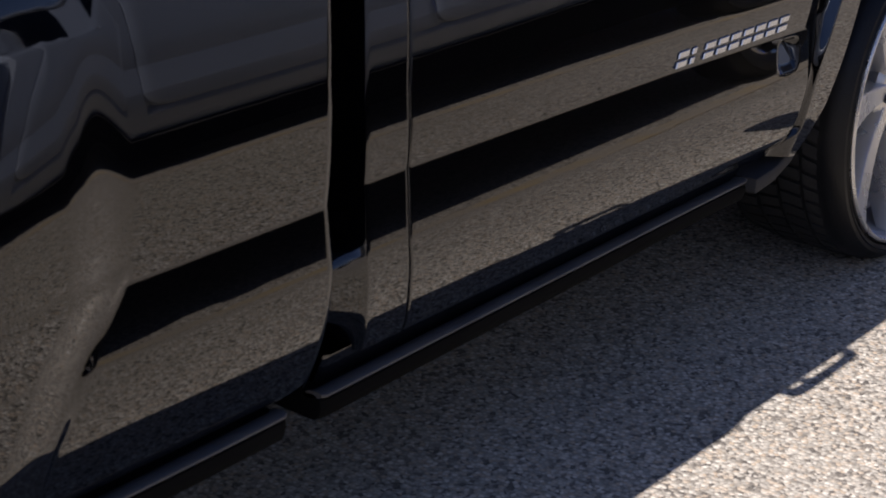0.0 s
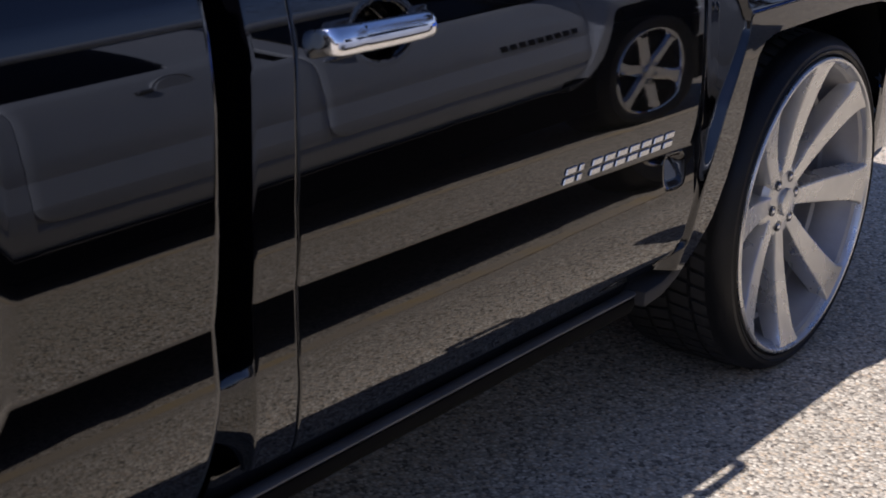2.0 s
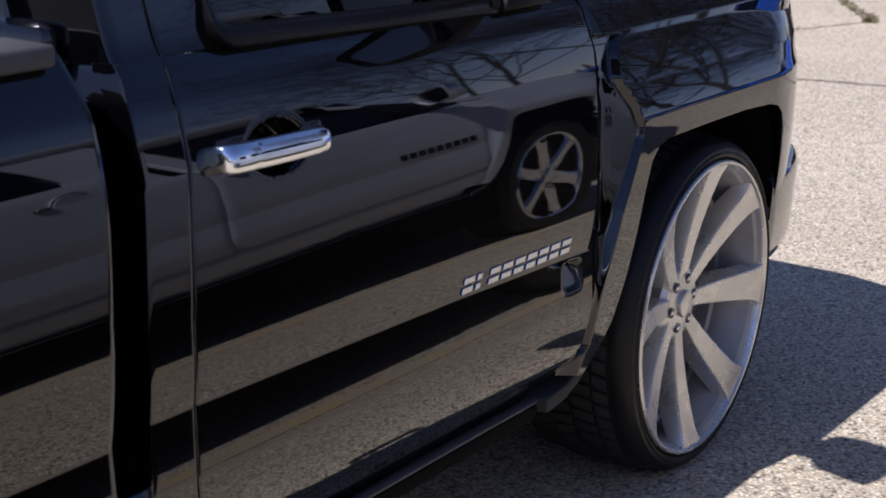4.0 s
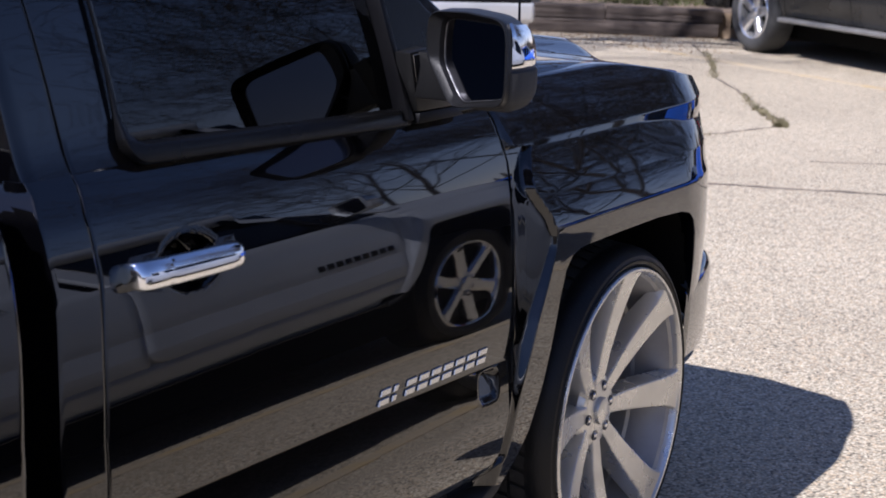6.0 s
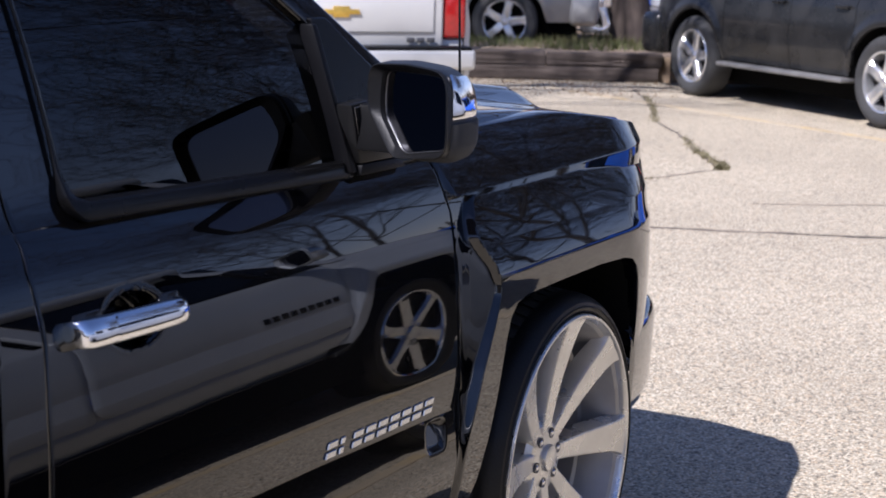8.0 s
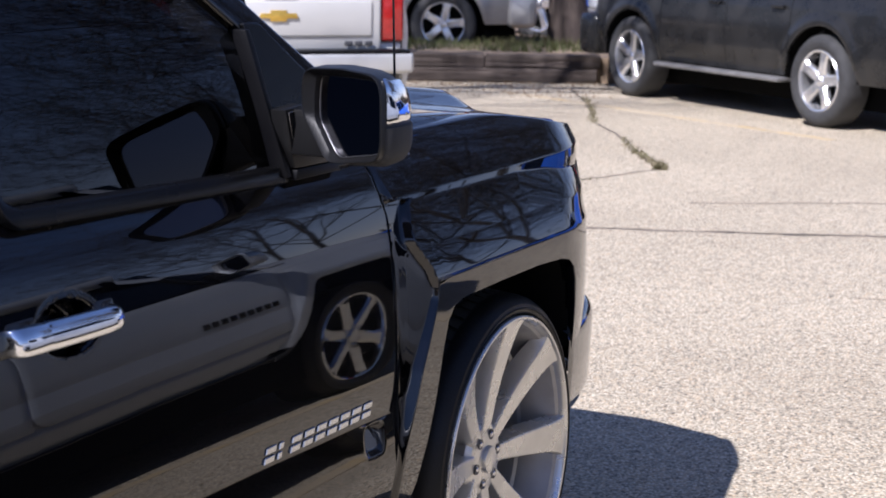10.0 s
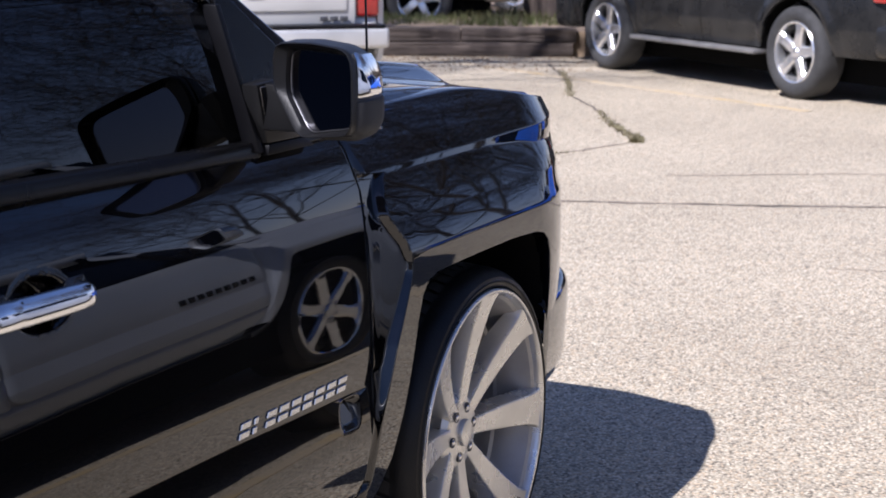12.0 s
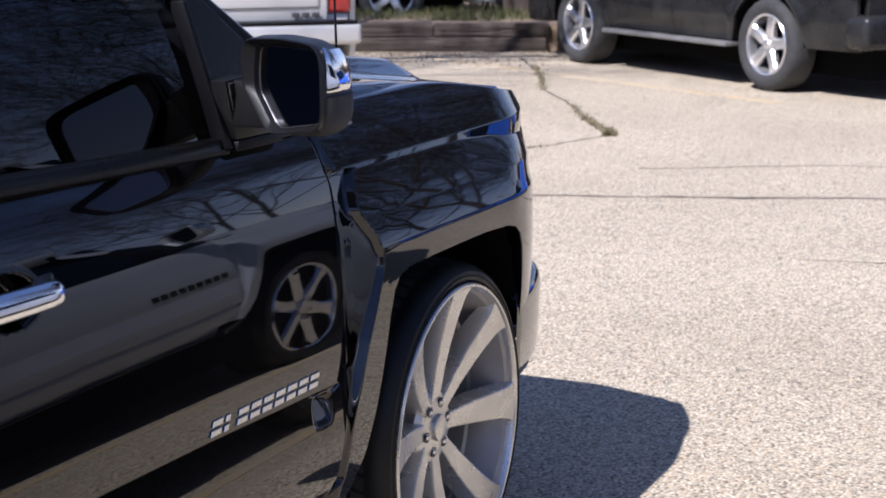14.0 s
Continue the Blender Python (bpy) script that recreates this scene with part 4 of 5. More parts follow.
    part("windscreen", up(sheet([[(-0.46 - 0.60 * v - 0.10 * t * t, 1 + t * (0.80 - 0.14 * v), 1.20 + 0.41 * v) for v in np.linspace(0, 1, 6)] for t in np.linspace(-1, 1, 15)], (-0.006, 0, -0.004))), GLASS, truck, "tinted windscreen").visible_shadow = False
    part("rear_window", up(sheet([[(-1.925 + o2 + 0.02 * v, 1 + t * (0.72 - 0.1 * v), 1.24 + 0.36 * v) for v in np.linspace(0, 1, 4)] for t in np.linspace(-1, 1, 5)], (0.006, 0, 0))), GLASS, truck, "tinted rear window").visible_shadow = False
    part("cab_back_wall", up(mesh_of(box(-1.945 + o2, -1.905 + o2, 0.19, 1.81, 0.42, 1.24, 0.02))), paint, truck)
    part("cab_floor", up(mesh_of(box(-1.90 + o2, -0.5, 0.12, 1.88, 0.34, 0.42))), UNDER, truck)
    part("dashboard", up(mesh_of(box(-0.95, -0.50, 0.20, 1.80, 0.75, 1.16, 0.06, 3))), CABIN, truck, "dark dashboard")
    part("bench_seat", up(join(mesh_of(box(-1.70, -1.20, 0.25, 1.75, 0.60, 0.80, 0.05, 3)), mesh_of(box(-1.86, -1.70, 0.25, 1.75, 0.70, 1.32, 0.05, 3)))), CABIN, truck, "dark cloth bench seat")
    for hy in (0.55, 1.45):
        part("head_restraint", up(mesh_of(box(-1.84, -1.74, hy - 0.13, hy + 0.13, 1.34, 1.50, 0.035, 3))), CABIN, truck)
    part("chassis", up(mesh_of(box(tail + 0.05, 0.7, 0.25 if not crew else 0.09, 1.75 if not crew else 1.91, 0.26 if not lift else 0.13, 0.60))), UNDER, truck, "black underbody")
    # handles, mirrors, badges
    for s, door in enumerate(doors):
        side = (lambda mm: mm) if s == 0 else flip
        handle = []
        for x, y, w, h in ((-1.870, 0.030, 0.006, 0.012), (-1.870, 0.020, 0.010, 0.0185), (-1.866, 0.012, 0.012, 0.0212), (-1.852, 0.006, 0.012, 0.0226), (-1.82, 0.0035, 0.011, 0.0228), (-1.80, 0.003, 0.0105, 0.0228), (-1.797, 0.0034, 0.0105, 0.0224), (-1.794, 0.003, 0.0102, 0.0227), (-1.74, 0.0018, 0.0095, 0.0224), (-1.69, 0.0016, 0.009, 0.0220), (-1.64, 0.0024, 0.009, 0.0214), (-1.615, 0.005, 0.010, 0.0208), (-1.603, 0.011, 0.012, 0.0198), (-1.595, 0.022, 0.012, 0.0175), (-1.592, 0.040, 0.006, 0.012)):
            row = []
            for k in range(24):
                a = 2 * math.pi * k / 24
                ca, sa = math.cos(a), math.sin(a)
                xx, up_z = -1.743 + (x + 1.870) * 0.955, h * 0.96 * abs(sa) ** 0.9 * (1 if sa > 0 else -1)
                row.append((xx, y + 0.023 + up_z * 0.2 + 1.35 * w * abs(ca) ** 0.85 * (1 if ca > 0 else -1), 1.038 - 0.02 * (xx + 1.730) + up_z))
            handle.append(row)
        q = 24
        vs = [p for r in handle for p in r]
        fs = [(i * q + j, (i + 1) * q + j, (i + 1) * q + (j + 1) % q, i * q + (j + 1) % q) for i in range(len(handle) - 1) for j in range(q)]
        fs += [tuple(range(q)), tuple((len(handle) - 1) * q + j for j in range(q))[::-1]]
        hz = lambda x: 1.038 - 0.02 * (x + 1.730)
        for x0, x1 in ((-1.730, -1.660), (-1.520, -1.468)):
            zc = hz((x0 + x1) / 2)
            v, f = mesh_of(prism([(x0 + 0.008, zc - 0.0235), (x1, zc - 0.0235), (x1, zc + 0.0235), (x0 + 0.008, zc + 0.0235), (x0, zc + 0.015), (x0, zc - 0.015)], -0.002, 0.02, 0.002, 2))
            part("handle_base", up(side(shift(([(p[0], p[1] + flank(p[0], p[2]), p[2]) for p in v], f), o1))), GLOSS_BLACK, door, "black handle base" if x0 < -1.7 else "", 40)
        if crew:
            at = (-2.80, flank(-2.80, 1.03) - 0.001, 1.03)
            cover = turned([(0.0, 0.0), (0.072, 0.0), (0.076, 0.004), (0.077, 0.012), (0.083, 0.012), (0.084, 0.003), (0.088, 0.002), (0.088, 0.02), (0.0, 0.02)], 40, False)
            part("fuel_cover", up(side(([(p[0] + at[0], p[1] + at[1], p[2] + at[2]) for p in cover[0]], cover[1]))), paint, truck, "round grey cover in a ring", 30)
            part("latch", up(side(mesh_of(box(-2.955, -2.895, at[1] - 0.018, at[1] + 0.012, 1.018, 1.046, 0.008, 3)))), BEZEL, truck, "small metal latch", 40)
        hd = part("door_handle", up(side(shift((vs, fs), o1))), CHROME, door, "polished chrome pull handle", 55)
        part("handle_joint", up(side(shift(mesh_of(box(-1.6688, -1.6674, 0.0178, 0.05, 1.0180, 1.0555, 0.0004, 1)), o1))), UNDER, hd)
        if s == 0:
            badge_bars((-1.088, -0.670), 0.6805, 0.030, 0.034, door, door_y)
        else:
            for i in range(9):
                x = -1.19 + 0.0620 * i
                yy = 2 - flank(x, 0.75)
                part("badge_bar", up(mesh_of(prism([(x, 0.725), (x + 0.040, 0.725), (x + 0.036, 0.770), (x - 0.004, 0.770)], yy - 0.010, yy + 0.006, 0.002))), GLOSS_BLACK, door)
        # mirror
        hs = new("wing_mirror")
        hs.parent = truck
        hs["label"] = ("grey" if crew else "black") + " wing mirror with a chrome upper cap"
        face = [(0.026, 1.371), (-0.05, 1.372), (-0.115, 1.370), (-0.133, 1.362), (-0.139, 1.34), (-0.141, 1.29), (-0.141, 1.25), (-0.132, 1.238), (-0.06, 1.226), (-0.025, 1.219), (-0.010, 1.232), (0.032, 1.288), (0.033, 1.33)]
        rim = [(0.056, 1.383), (-0.04, 1.389), (-0.12, 1.384), (-0.142, 1.376), (-0.149, 1.35), (-0.150, 1.29), (-0.149, 1.245), (-0.140, 1.227), (-0.05, 1.215), (-0.015, 1.211), (0.004, 1.222), (0.064, 1.30), (0.066, 1.35)]
        hull = [(0.050, 1.386), (-0.03, 1.392), (-0.10, 1.384), (-0.135, 1.366), (-0.147, 1.335), (-0.152, 1.297), (-0.153, 1.25), (-0.148, 1.230), (-0.130, 1.216), (-0.03, 1.210), (0.010, 1.25), (0.056, 1.30), (0.058, 1.36)]
        C = (-0.045, 1.30)
        def ring(poly, x, k, dy=0.0, dz=0.0, n=56):
            """The outline seen from its centre at n even angles, scaled by k."""
            out = []
            for s2 in range(n):
                a = 2 * math.pi * s2 / n
                d = (math.cos(a), math.sin(a))
                best = 0.1
                for (y0, z0), (y1, z1) in zip(poly, poly[1:] + poly[:1]):
                    ey, ez = y1 - y0, z1 - z0
                    den = d[0] * ez - d[1] * ey
                    if abs(den) > 1e-9:
                        tt = ((y0 - C[0]) * ez - (z0 - C[1]) * ey) / den
                        uu = ((y0 - C[0]) * d[1] - (z0 - C[1]) * d[0]) / den
                        if tt > 0 and -1e-6 <= uu <= 1 + 1e-6:
                            best = tt
                out.append(best)
            out = [(out[q - 1] + 2 * out[q] + out[(q + 1) % n]) / 4 for q in range(n)]
            turn = 0.4 * smooth01((-0.82 - x) / 0.06)
            return [(x + turn * r * k * math.cos(2 * math.pi * q / n), C[0] + r * k * math.cos(2 * math.pi * q / n) + dy, C[1] + r * k * math.sin(2 * math.pi * q / n) + dz) for q, r in enumerate(out)]
        rows = [ring(face, -0.868, 1.0), ring(face, -0.876, 1.01), ring(face, -0.893, 1.045), ring(rim, -0.903, 0.955), ring(rim, -0.906, 0.975), ring(rim, -0.903, 0.995), ring(rim, -0.893, 1.0), ring(hull, -0.855, 1.0), ring(hull, -0.83, 0.985, 0.004), ring(hull, -0.795, 0.90, 0.010, -0.003), ring(hull, -0.772, 0.74, 0.016, -0.006), ring(hull, -0.760, 0.45, 0.02, -0.008)]
        q = 56
        vs = [p for r in rows for p in r]
        fs = [(i * q + j, (i + 1) * q + j, (i + 1) * q + (j + 1) % q, i * q + (j + 1) % q) for i in range(len(rows) - 1) for j in range(q)]
        fs = [tuple(reversed(f)) for f in fs] + [tuple((len(rows) - 1) * q + j for j in range(q))]
        part("housing", up(side((vs, fs))), paint if crew else SHELL, hs, "grey mirror housing" if crew else "satin black mirror housing", 40)
        g = ring(face, -0.876, 1.005)
        part("mirror_glass", up(side(([p for p in g] + [(p[0] + 0.006, p[1], p[2]) for p in g], [tuple(range(q))[::-1], tuple(range(q, 2 * q))]))), MIRROR, hs, "dark mirror glass", 20)
        ed2 = ring(face, -0.8775, 0.99)
        part("bezel", up(side(tube(ed2 + ed2[:1], 0.0011, 6))), BEZEL, hs, "thin grey edge of the mirror glass", 60)
        span = range(22, 29)
        cap = [[ring(rim, -0.884, 1.012)[m] for m in span], [ring(rim, -0.880, 1.03)[m] for m in span]]
        for x, k, dy, dz in ((-0.855, 1.03, 0, 0), (-0.83, 1.018, 0.004, 0), (-0.795, 0.93, 0.010, -0.003), (-0.772, 0.77, 0.016, -0.006)):
            rr = ring(hull, x, k, dy, dz)
            cap.append([rr[m] for m in span])
        part("chrome_cap", up(side(sheet(cap, (0.002, 0.004, -0.006)))), CHROME, hs, "chrome mirror cap", 50)
        lowm = []
        for x, kk, dy, dz in ((-0.888, 1.0, 0, 0), (-0.884, 1.03, 0, 0), (-0.86, 1.04, 0, 0), (-0.83, 1.025, 0.004, 0), (-0.795, 0.94, 0.010, -0.003), (-0.772, 0.77, 0.016, -0.006)):
            rr = ring(rim if x < -0.87 else hull, x, kk, dy, dz)
            lowm.append([rr[m] for m in range(29, 42)])
        part("lower_shell", up(side(sheet(lowm, (0.002, 0.006, 0.004)))), paint if crew else GRAIN, hs, "lower shell", 50)
        part("arm", up(side(mesh_of(prism([(-0.850, 1.215), (-0.775, 1.215), (-0.775, 1.300), (-0.846, 1.303)], -0.01, 0.10, 0.006, 2)))), SHELL, hs, "", 40)
        foot = mesh_of(prism([(-0.876, 1.303), (-0.80, 1.308), (-0.68, 1.186), (-0.839, 1.188)], 0.090, 0.125, 0.004, 2))
        part("mirror_foot", up(side(foot)), SHELL, hs, "black plastic mirror foot", 30)
        loop = [(x, 0.0885, z) for x, z in ((-0.866, 1.297), (-0.812, 1.300), (-0.790, 1.252), (-0.851, 1.247), (-0.866, 1.297))]
        part("panel_line", up(side(tube(loop, 0.0009, 6))), BEZEL, hs, "", 60)
        part("foot_base", up(side(mesh_of(prism([(-0.838, 1.165), (-0.655, 1.165), (-0.70, 1.186), (-0.834, 1.187)], 0.088, 0.13, 0.004, 2)))), FRAME, hs, "", 30)
    part("antenna", up(tube([(-0.10, 0.26, 1.19), (-0.105, 0.265, 1.45), (-0.12, 0.27, 1.95)], [0.0035, 0.0028, 0.0018], 8)), GLOSS_BLACK, truck, "thin black whip antenna")
    # wheels
    for x in (0.0, -wb):
        if wheels == "bright":
            wheel_stock(truck, x, 0.04, 0.415, -1, 6, 0.415, 0.30, tyre=RUBBER, metal=CHROME)
            wheel_stock(truck, x, 1.96, 0.415, 1, 6, 0.415, 0.30, tyre=RUBBER, metal=CHROME)
        elif wheels == "big":
            wheel_big(truck, x, 0.0 if x == 0 else 0.02, -1, True)
            wheel_big(truck, x, 2.0, 1, x == 0)
        else:
            wheel_stock(truck, x, 0.04, 0.415, -1, 5, 0.415, 0.285, tyre=RUBBER)
            wheel_stock(truck, x, 1.96, 0.415, 1, 5, 0.415, 0.285, tyre=RUBBER)
    return truck


black_truck = pickup("pickup_truck", "lowered glossy black regular-cab pickup on tall silver wheels", BLACK_PAINT, Matrix.Identity(4), "big", 0.0, True)
grey_truck = pickup("pickup_truck", "grey metallic crew-cab pickup on factory wheels", GREY_PAINT, Matrix.Translation((2.65, -3.85, 0)), "bright", 0.13, False, wb=4.15, crew=True)
white_heading = math.radians(44)
WHITE_AT = Vector((7.88, 4.24, 0))
wm = Matrix.Translation(WHITE_AT) @ Matrix.Rotation(white_heading, 4, "Z") @ Matrix.Translation((4.78, -0.02, 0))
white_truck = pickup("pickup_truck", "white pickup with red tail lights and silver bumper", WHITE_PAINT, wm, "stock", 0.08, False)


# ---------------------------------------------------------------- sport-utility cars
def suv(name, label, paint, m, wheel=None, group=""):
    """A large estate car. Local x ahead from the rear axle, y from the right flank (0) to the left (2), z up."""
    car = thing(name, label, "suv", m, group)
    WB, R = 2.95, 0.395

    def bottom(x):
        for c in (0, WB):
            d = abs(x - c)
            if d < 0.47:
                return 0.40 + math.sqrt(max(0, 0.47 ** 2 - d * d)) * 0.98
        return 0.40

    def side_y(x, z):
        y = interp(z, ((0.38, 0.06), (0.45, 0.035), (0.62, 0.0), (0.8, 0.0), (1.0, 0.02), (1.1, 0.05), (1.16, 0.08)))
        for c in (0, WB):
            d = abs(math.hypot(x - c, z - 0.40) - 0.50)
            y -= 0.02 * smooth01(1 - d / 0.09)
        return y + max(0, x - 3.3) ** 2 * 0.5 + max(0, -0.6 - x) ** 2 * 0.4

    def panel(x0, x1, nm, top=1.14):
        P = []
        for x in np.linspace(x0 + 0.004, x1 - 0.004, max(6, int((x1 - x0) / 0.035))):
            b = bottom(x)
            P.append([(x, side_y(x, b + (top - b) * v), b + (top - b) * v) for v in np.linspace(0, 1, 22)])
        mesh = sheet(P, (0, 0.03, 0))
        return part(nm, mesh, paint, car, "", 50), part(nm, flip(mesh), paint, car, "", 50)

    for a, b, nm in ((-1.05, 0.42, "rear_quarter"), (0.42, 1.36, "rear_door"), (1.36, 2.42, "front_door"), (2.42, 3.85, "front_wing")):
        pair = panel(a, b, nm)
        if "door" in nm:
            for s, d in enumerate(pair):
                hm = mesh_of(box(a + 0.08, a + 0.26, -0.02, 0.02, 0.98, 1.015, 0.008))
                part("door_handle", hm if s == 0 else flip(hm), paint, d)
    for s in (0, 1):
        f = (lambda q: q) if s == 0 else flip
        part("running_board", f(mesh_of(box(0.50, 2.45, -0.045, 0.12, 0.345, 0.385, 0.012))), BOARD, car, "dull grey running board")
        pts = [(-0.98, 0.115, 1.14), (-0.95, 0.24, 1.60), (2.35 - 0.55, 0.27, 1.63), (2.62, 0.12, 1.14)]
        P = []
        for u in np.linspace(0, 1, 12):
            lo, hi = Vector(pts[0]).lerp(Vector(pts[3]), u), Vector(pts[1]).lerp(Vector(pts[2]), u)
            P.append([tuple(lo.lerp(hi, v)) for v in np.linspace(0, 1, 5)])
        part("side_window", f(sheet(P, (0, 0.006, 0))), GLASS, car, "dark side glass").visible_shadow = False
        for x0 in (-0.5, 0.42, 1.36):
            part("pillar", f(tube([(x0, 0.10, 1.13), (x0 + 0.02, 0.255, 1.62)], 0.03, 6)), paint, car)
        part("tail_light", f(mesh_of(box(-1.10, -0.93, 0.02, 0.16, 0.86, 1.16, 0.025))), RED_LENS, car, "red tail light")
        part("headlight", f(mesh_of(box(3.70, 3.98, 0.12, 0.46, 0.82, 1.0, 0.04))), CLEAR_LENS, car, "clear headlight")
        part("wing_mirror", f(mesh_of(box(2.22, 2.36, -0.16, 0.08, 1.12, 1.28, 0.035, 3))), paint, car)
        P = [[(c + 0.47 * math.cos(t) * k, y, 0.40 + 0.47 * math.sin(t) * k) for y in (0.03, 0.42)] for c in (0,) for k in (1,) for t in np.linspace(0, math.pi, 17)]
        for c in (0, WB):
            part("arch_liner", f(sheet([[(p[0] + c, p[1], p[2]) for p in row] for row in P], (0, 0, 0.01))), UNDER, car)
    roof = [[(x, 1 + t * (0.76 - 0.02 * abs(x - 0.5)), 1.66 + 0.03 * (1 - t * t) - 0.06 * max(0, x - 1.3) ** 2 - 0.08 * abs(t) ** 8) for t in np.linspace(-1, 1, 17)] for x in np.linspace(-0.98, 1.85, 16)]
    part("roof", sheet(roof, (0, 0, -0.04), True), paint, car, "", 50)
    bonnet = [[(x, 1 + t * 0.90, 1.15 + 0.05 * (1 - t * t) - 0.05 * max(0, x - 3.2) ** 2 - 0.05 * abs(t) ** 8) for t in np.linspace(-1, 1, 17)] for x in np.linspace(2.5, 3.9, 14)]
    part("bonnet", sheet(bonnet, (0, 0, -0.03), True), paint, car, "", 50)
    part("windscreen", sheet([[(2.66 - 0.80 * v, 1 + t * (0.82 - 0.12 * v), 1.17 + 0.47 * v) for v in np.linspace(0, 1, 5)] for t in np.linspace(-1, 1, 9)], (-0.006, 0, 0)), GLASS, car).visible_shadow = False
    part("tailgate", box(-1.09, -1.03, 0.16, 1.84, 0.62, 1.20, 0.02), paint, car)
    part("rear_window", box(-1.06, -0.99, 0.22, 1.78, 1.21, 1.58, 0.02), GLOSS_BLACK, car)
    part("rear_bumper", box(-1.20, -0.92, 0.05, 1.95, 0.42, 0.70, 0.06, 3), paint, car)
    part("front_bumper", box(3.70, 4.05, 0.06, 1.94, 0.36, 0.78, 0.08, 3), paint, car)
    part("grille", box(3.80, 3.98, 0.48, 1.52, 0.74, 1.05, 0.03), GLOSS_BLACK, car)
    part("fog_light", box(4.02, 4.06, 0.25, 0.45, 0.45, 0.53, 0.01), CLEAR_LENS, car)
    part("underbody", box(-1.0, 3.8, 0.30, 1.70, 0.16, 0.9), UNDER, car)
    part("seats", join(mesh_of(box(0.2, 0.4, 0.2, 1.8, 0.7, 1.4, 0.05)), mesh_of(box(1.3, 1.5, 0.2, 1.8, 0.7, 1.45, 0.05))), CABIN, car)
    for x in (0, WB):
        wheel_stock(car, x, -0.005, R, -1, 5, R, 0.262, metal=SUV_ALLOY, spoke=1.25)
        wheel_stock(car, x, 2.005, R, 1, 5, R, 0.262, metal=SUV_ALLOY, spoke=1.25)
    return car


suv_m = Matrix.Translation((11.25, 2.12, 0)) @ Matrix.Rotation(0.92, 4, "Z") @ Matrix.Translation((0, -2.0, 0))
black_suv = suv("suv", "dusty black suv on bright five-spoke wheels", SUV_PAINT, suv_m)
silver_m = Matrix.Translation((15.3, 7.62, 0.10)) @ Matrix.Rotation(math.radians(-66), 4, "Z") @ Matrix.Translation((-2.95, 0, 0))
silver_suv = suv("suv", "silver suv parked above the timber wall", SILVER_PAINT, silver_m)

blue_m = Matrix.Translation((19.4, 6.0, 0.05)) @ Matrix.Rotation(math.radians(-104), 4, "Z") @ Matrix.Diagonal((1.15, 1.0, 1.4, 1.0)) @ Matrix.Translation((-1.5, -1, 0))
blue_suv = suv("suv", "tall bright blue suv parked behind the tree", BLUE_PAINT, blue_m)


# two more cars, seen only as reflections in the black paint
suv("suv", "bright blue suv mirrored in the black wing", BLUE_PAINT, Matrix.Translation((10.2, -4.1, 0)) @ Matrix.Rotation(math.radians(90), 4, "Z"))
suv("suv", "red suv mirrored in the black wing", RED_PAINT, Matrix.Translation((11.5, -10.2, 0)) @ Matrix.Rotation(math.radians(90), 4, "Z"))


# ---------------------------------------------------------------- ground
def ground_sheet():
    """One paved sheet to the horizon, with a raised bank behind the timber wall."""
    vs = [(-400, -400, 0), (400, -400, 0), (400, 400, 0), (-400, 400, 0)]
    me = bpy.data.meshes.new("ground")
    me.from_pydata(vs, [], [(0, 1, 2, 3)])
    me.materials.append(PAVING)
    return tagged(new("ground", me), "pale worn exposed-aggregate parking lot", "paving", kind="structure")


ground = ground_sheet()


def ribbon(points, width, z, jitter=0.0, seed=1):
    """A thin flat strip along points in the plane, uneven in width."""
    rnd = random.Random(seed)
    pts = [Vector((x, y, 0)) for x, y in points]
    fine = []
    for a, b in zip(pts, pts[1:]):
        k = max(2, int((b - a).length / 0.06))
        fine += [a.lerp(b, i / k) for i in range(k)]
    fine.append(pts[-1])
    off = 0.0
    vs, fs = [], []
    for i, p in enumerate(fine):
        d = (fine[min(i + 1, len(fine) - 1)] - fine[max(i - 1, 0)]).normalized()
        s = Vector((-d.y, d.x, 0))
        off = off * 0.8 + rnd.uniform(-1, 1) * jitter
        w = width * (1 if not jitter else rnd.uniform(0.4, 1.3))
        for k in (-0.5, 0.5):
            q = p + s * (off + k * w)
            vs.append((q.x, q.y, z))
    n = len(vs)
    vs += [(x, y, z - 0.02) for x, y, z in vs]
    for i in range(len(fine) - 1):
        fs.append((2 * i, 2 * i + 2, 2 * i + 3, 2 * i + 1))
        fs.append((2 * i, 2 * i + n, 2 * i + 2 + n, 2 * i + 2))
        fs.append((2 * i + 1, 2 * i + 3, 2 * i + 3 + n, 2 * i + 1 + n))
    return vs, [tuple(reversed(f)) for f in fs]


def crack(points, width, seed, label="dark hairline crack across the paving"):
    ob = part("paving_crack", ribbon(points, width, 0.003, 0.012, seed), CRACK, None, "", 0)
    return tagged(ob, label, "crack", kind="structure")


crack([(4.9, 3.6), (5.39, 1.94), (5.75, 1.0), (6.11, 0.12), (6.6, -1.2), (7.2, -2.8)], 0.05, 3)
crack([(6.7, 4.6), (7.2, 2.65), (8.005, 2.376)], 0.018, 4)
crack([(8.005, 2.376), (8.8, 2.85), (9.6, 3.25), (10.6, 3.9), (11.5, 4.25), (13.4, 5.2)], 0.022, 5)
crack([(6.6, 1.7), (6.9, 1.2), (7.2, 0.7), (7.5, -0.6), (8.0, -2)], 0.010, 6)
crack([(4.25, 0.15), (4.35, -0.2), (4.45, -0.6)], 0.008, 7)


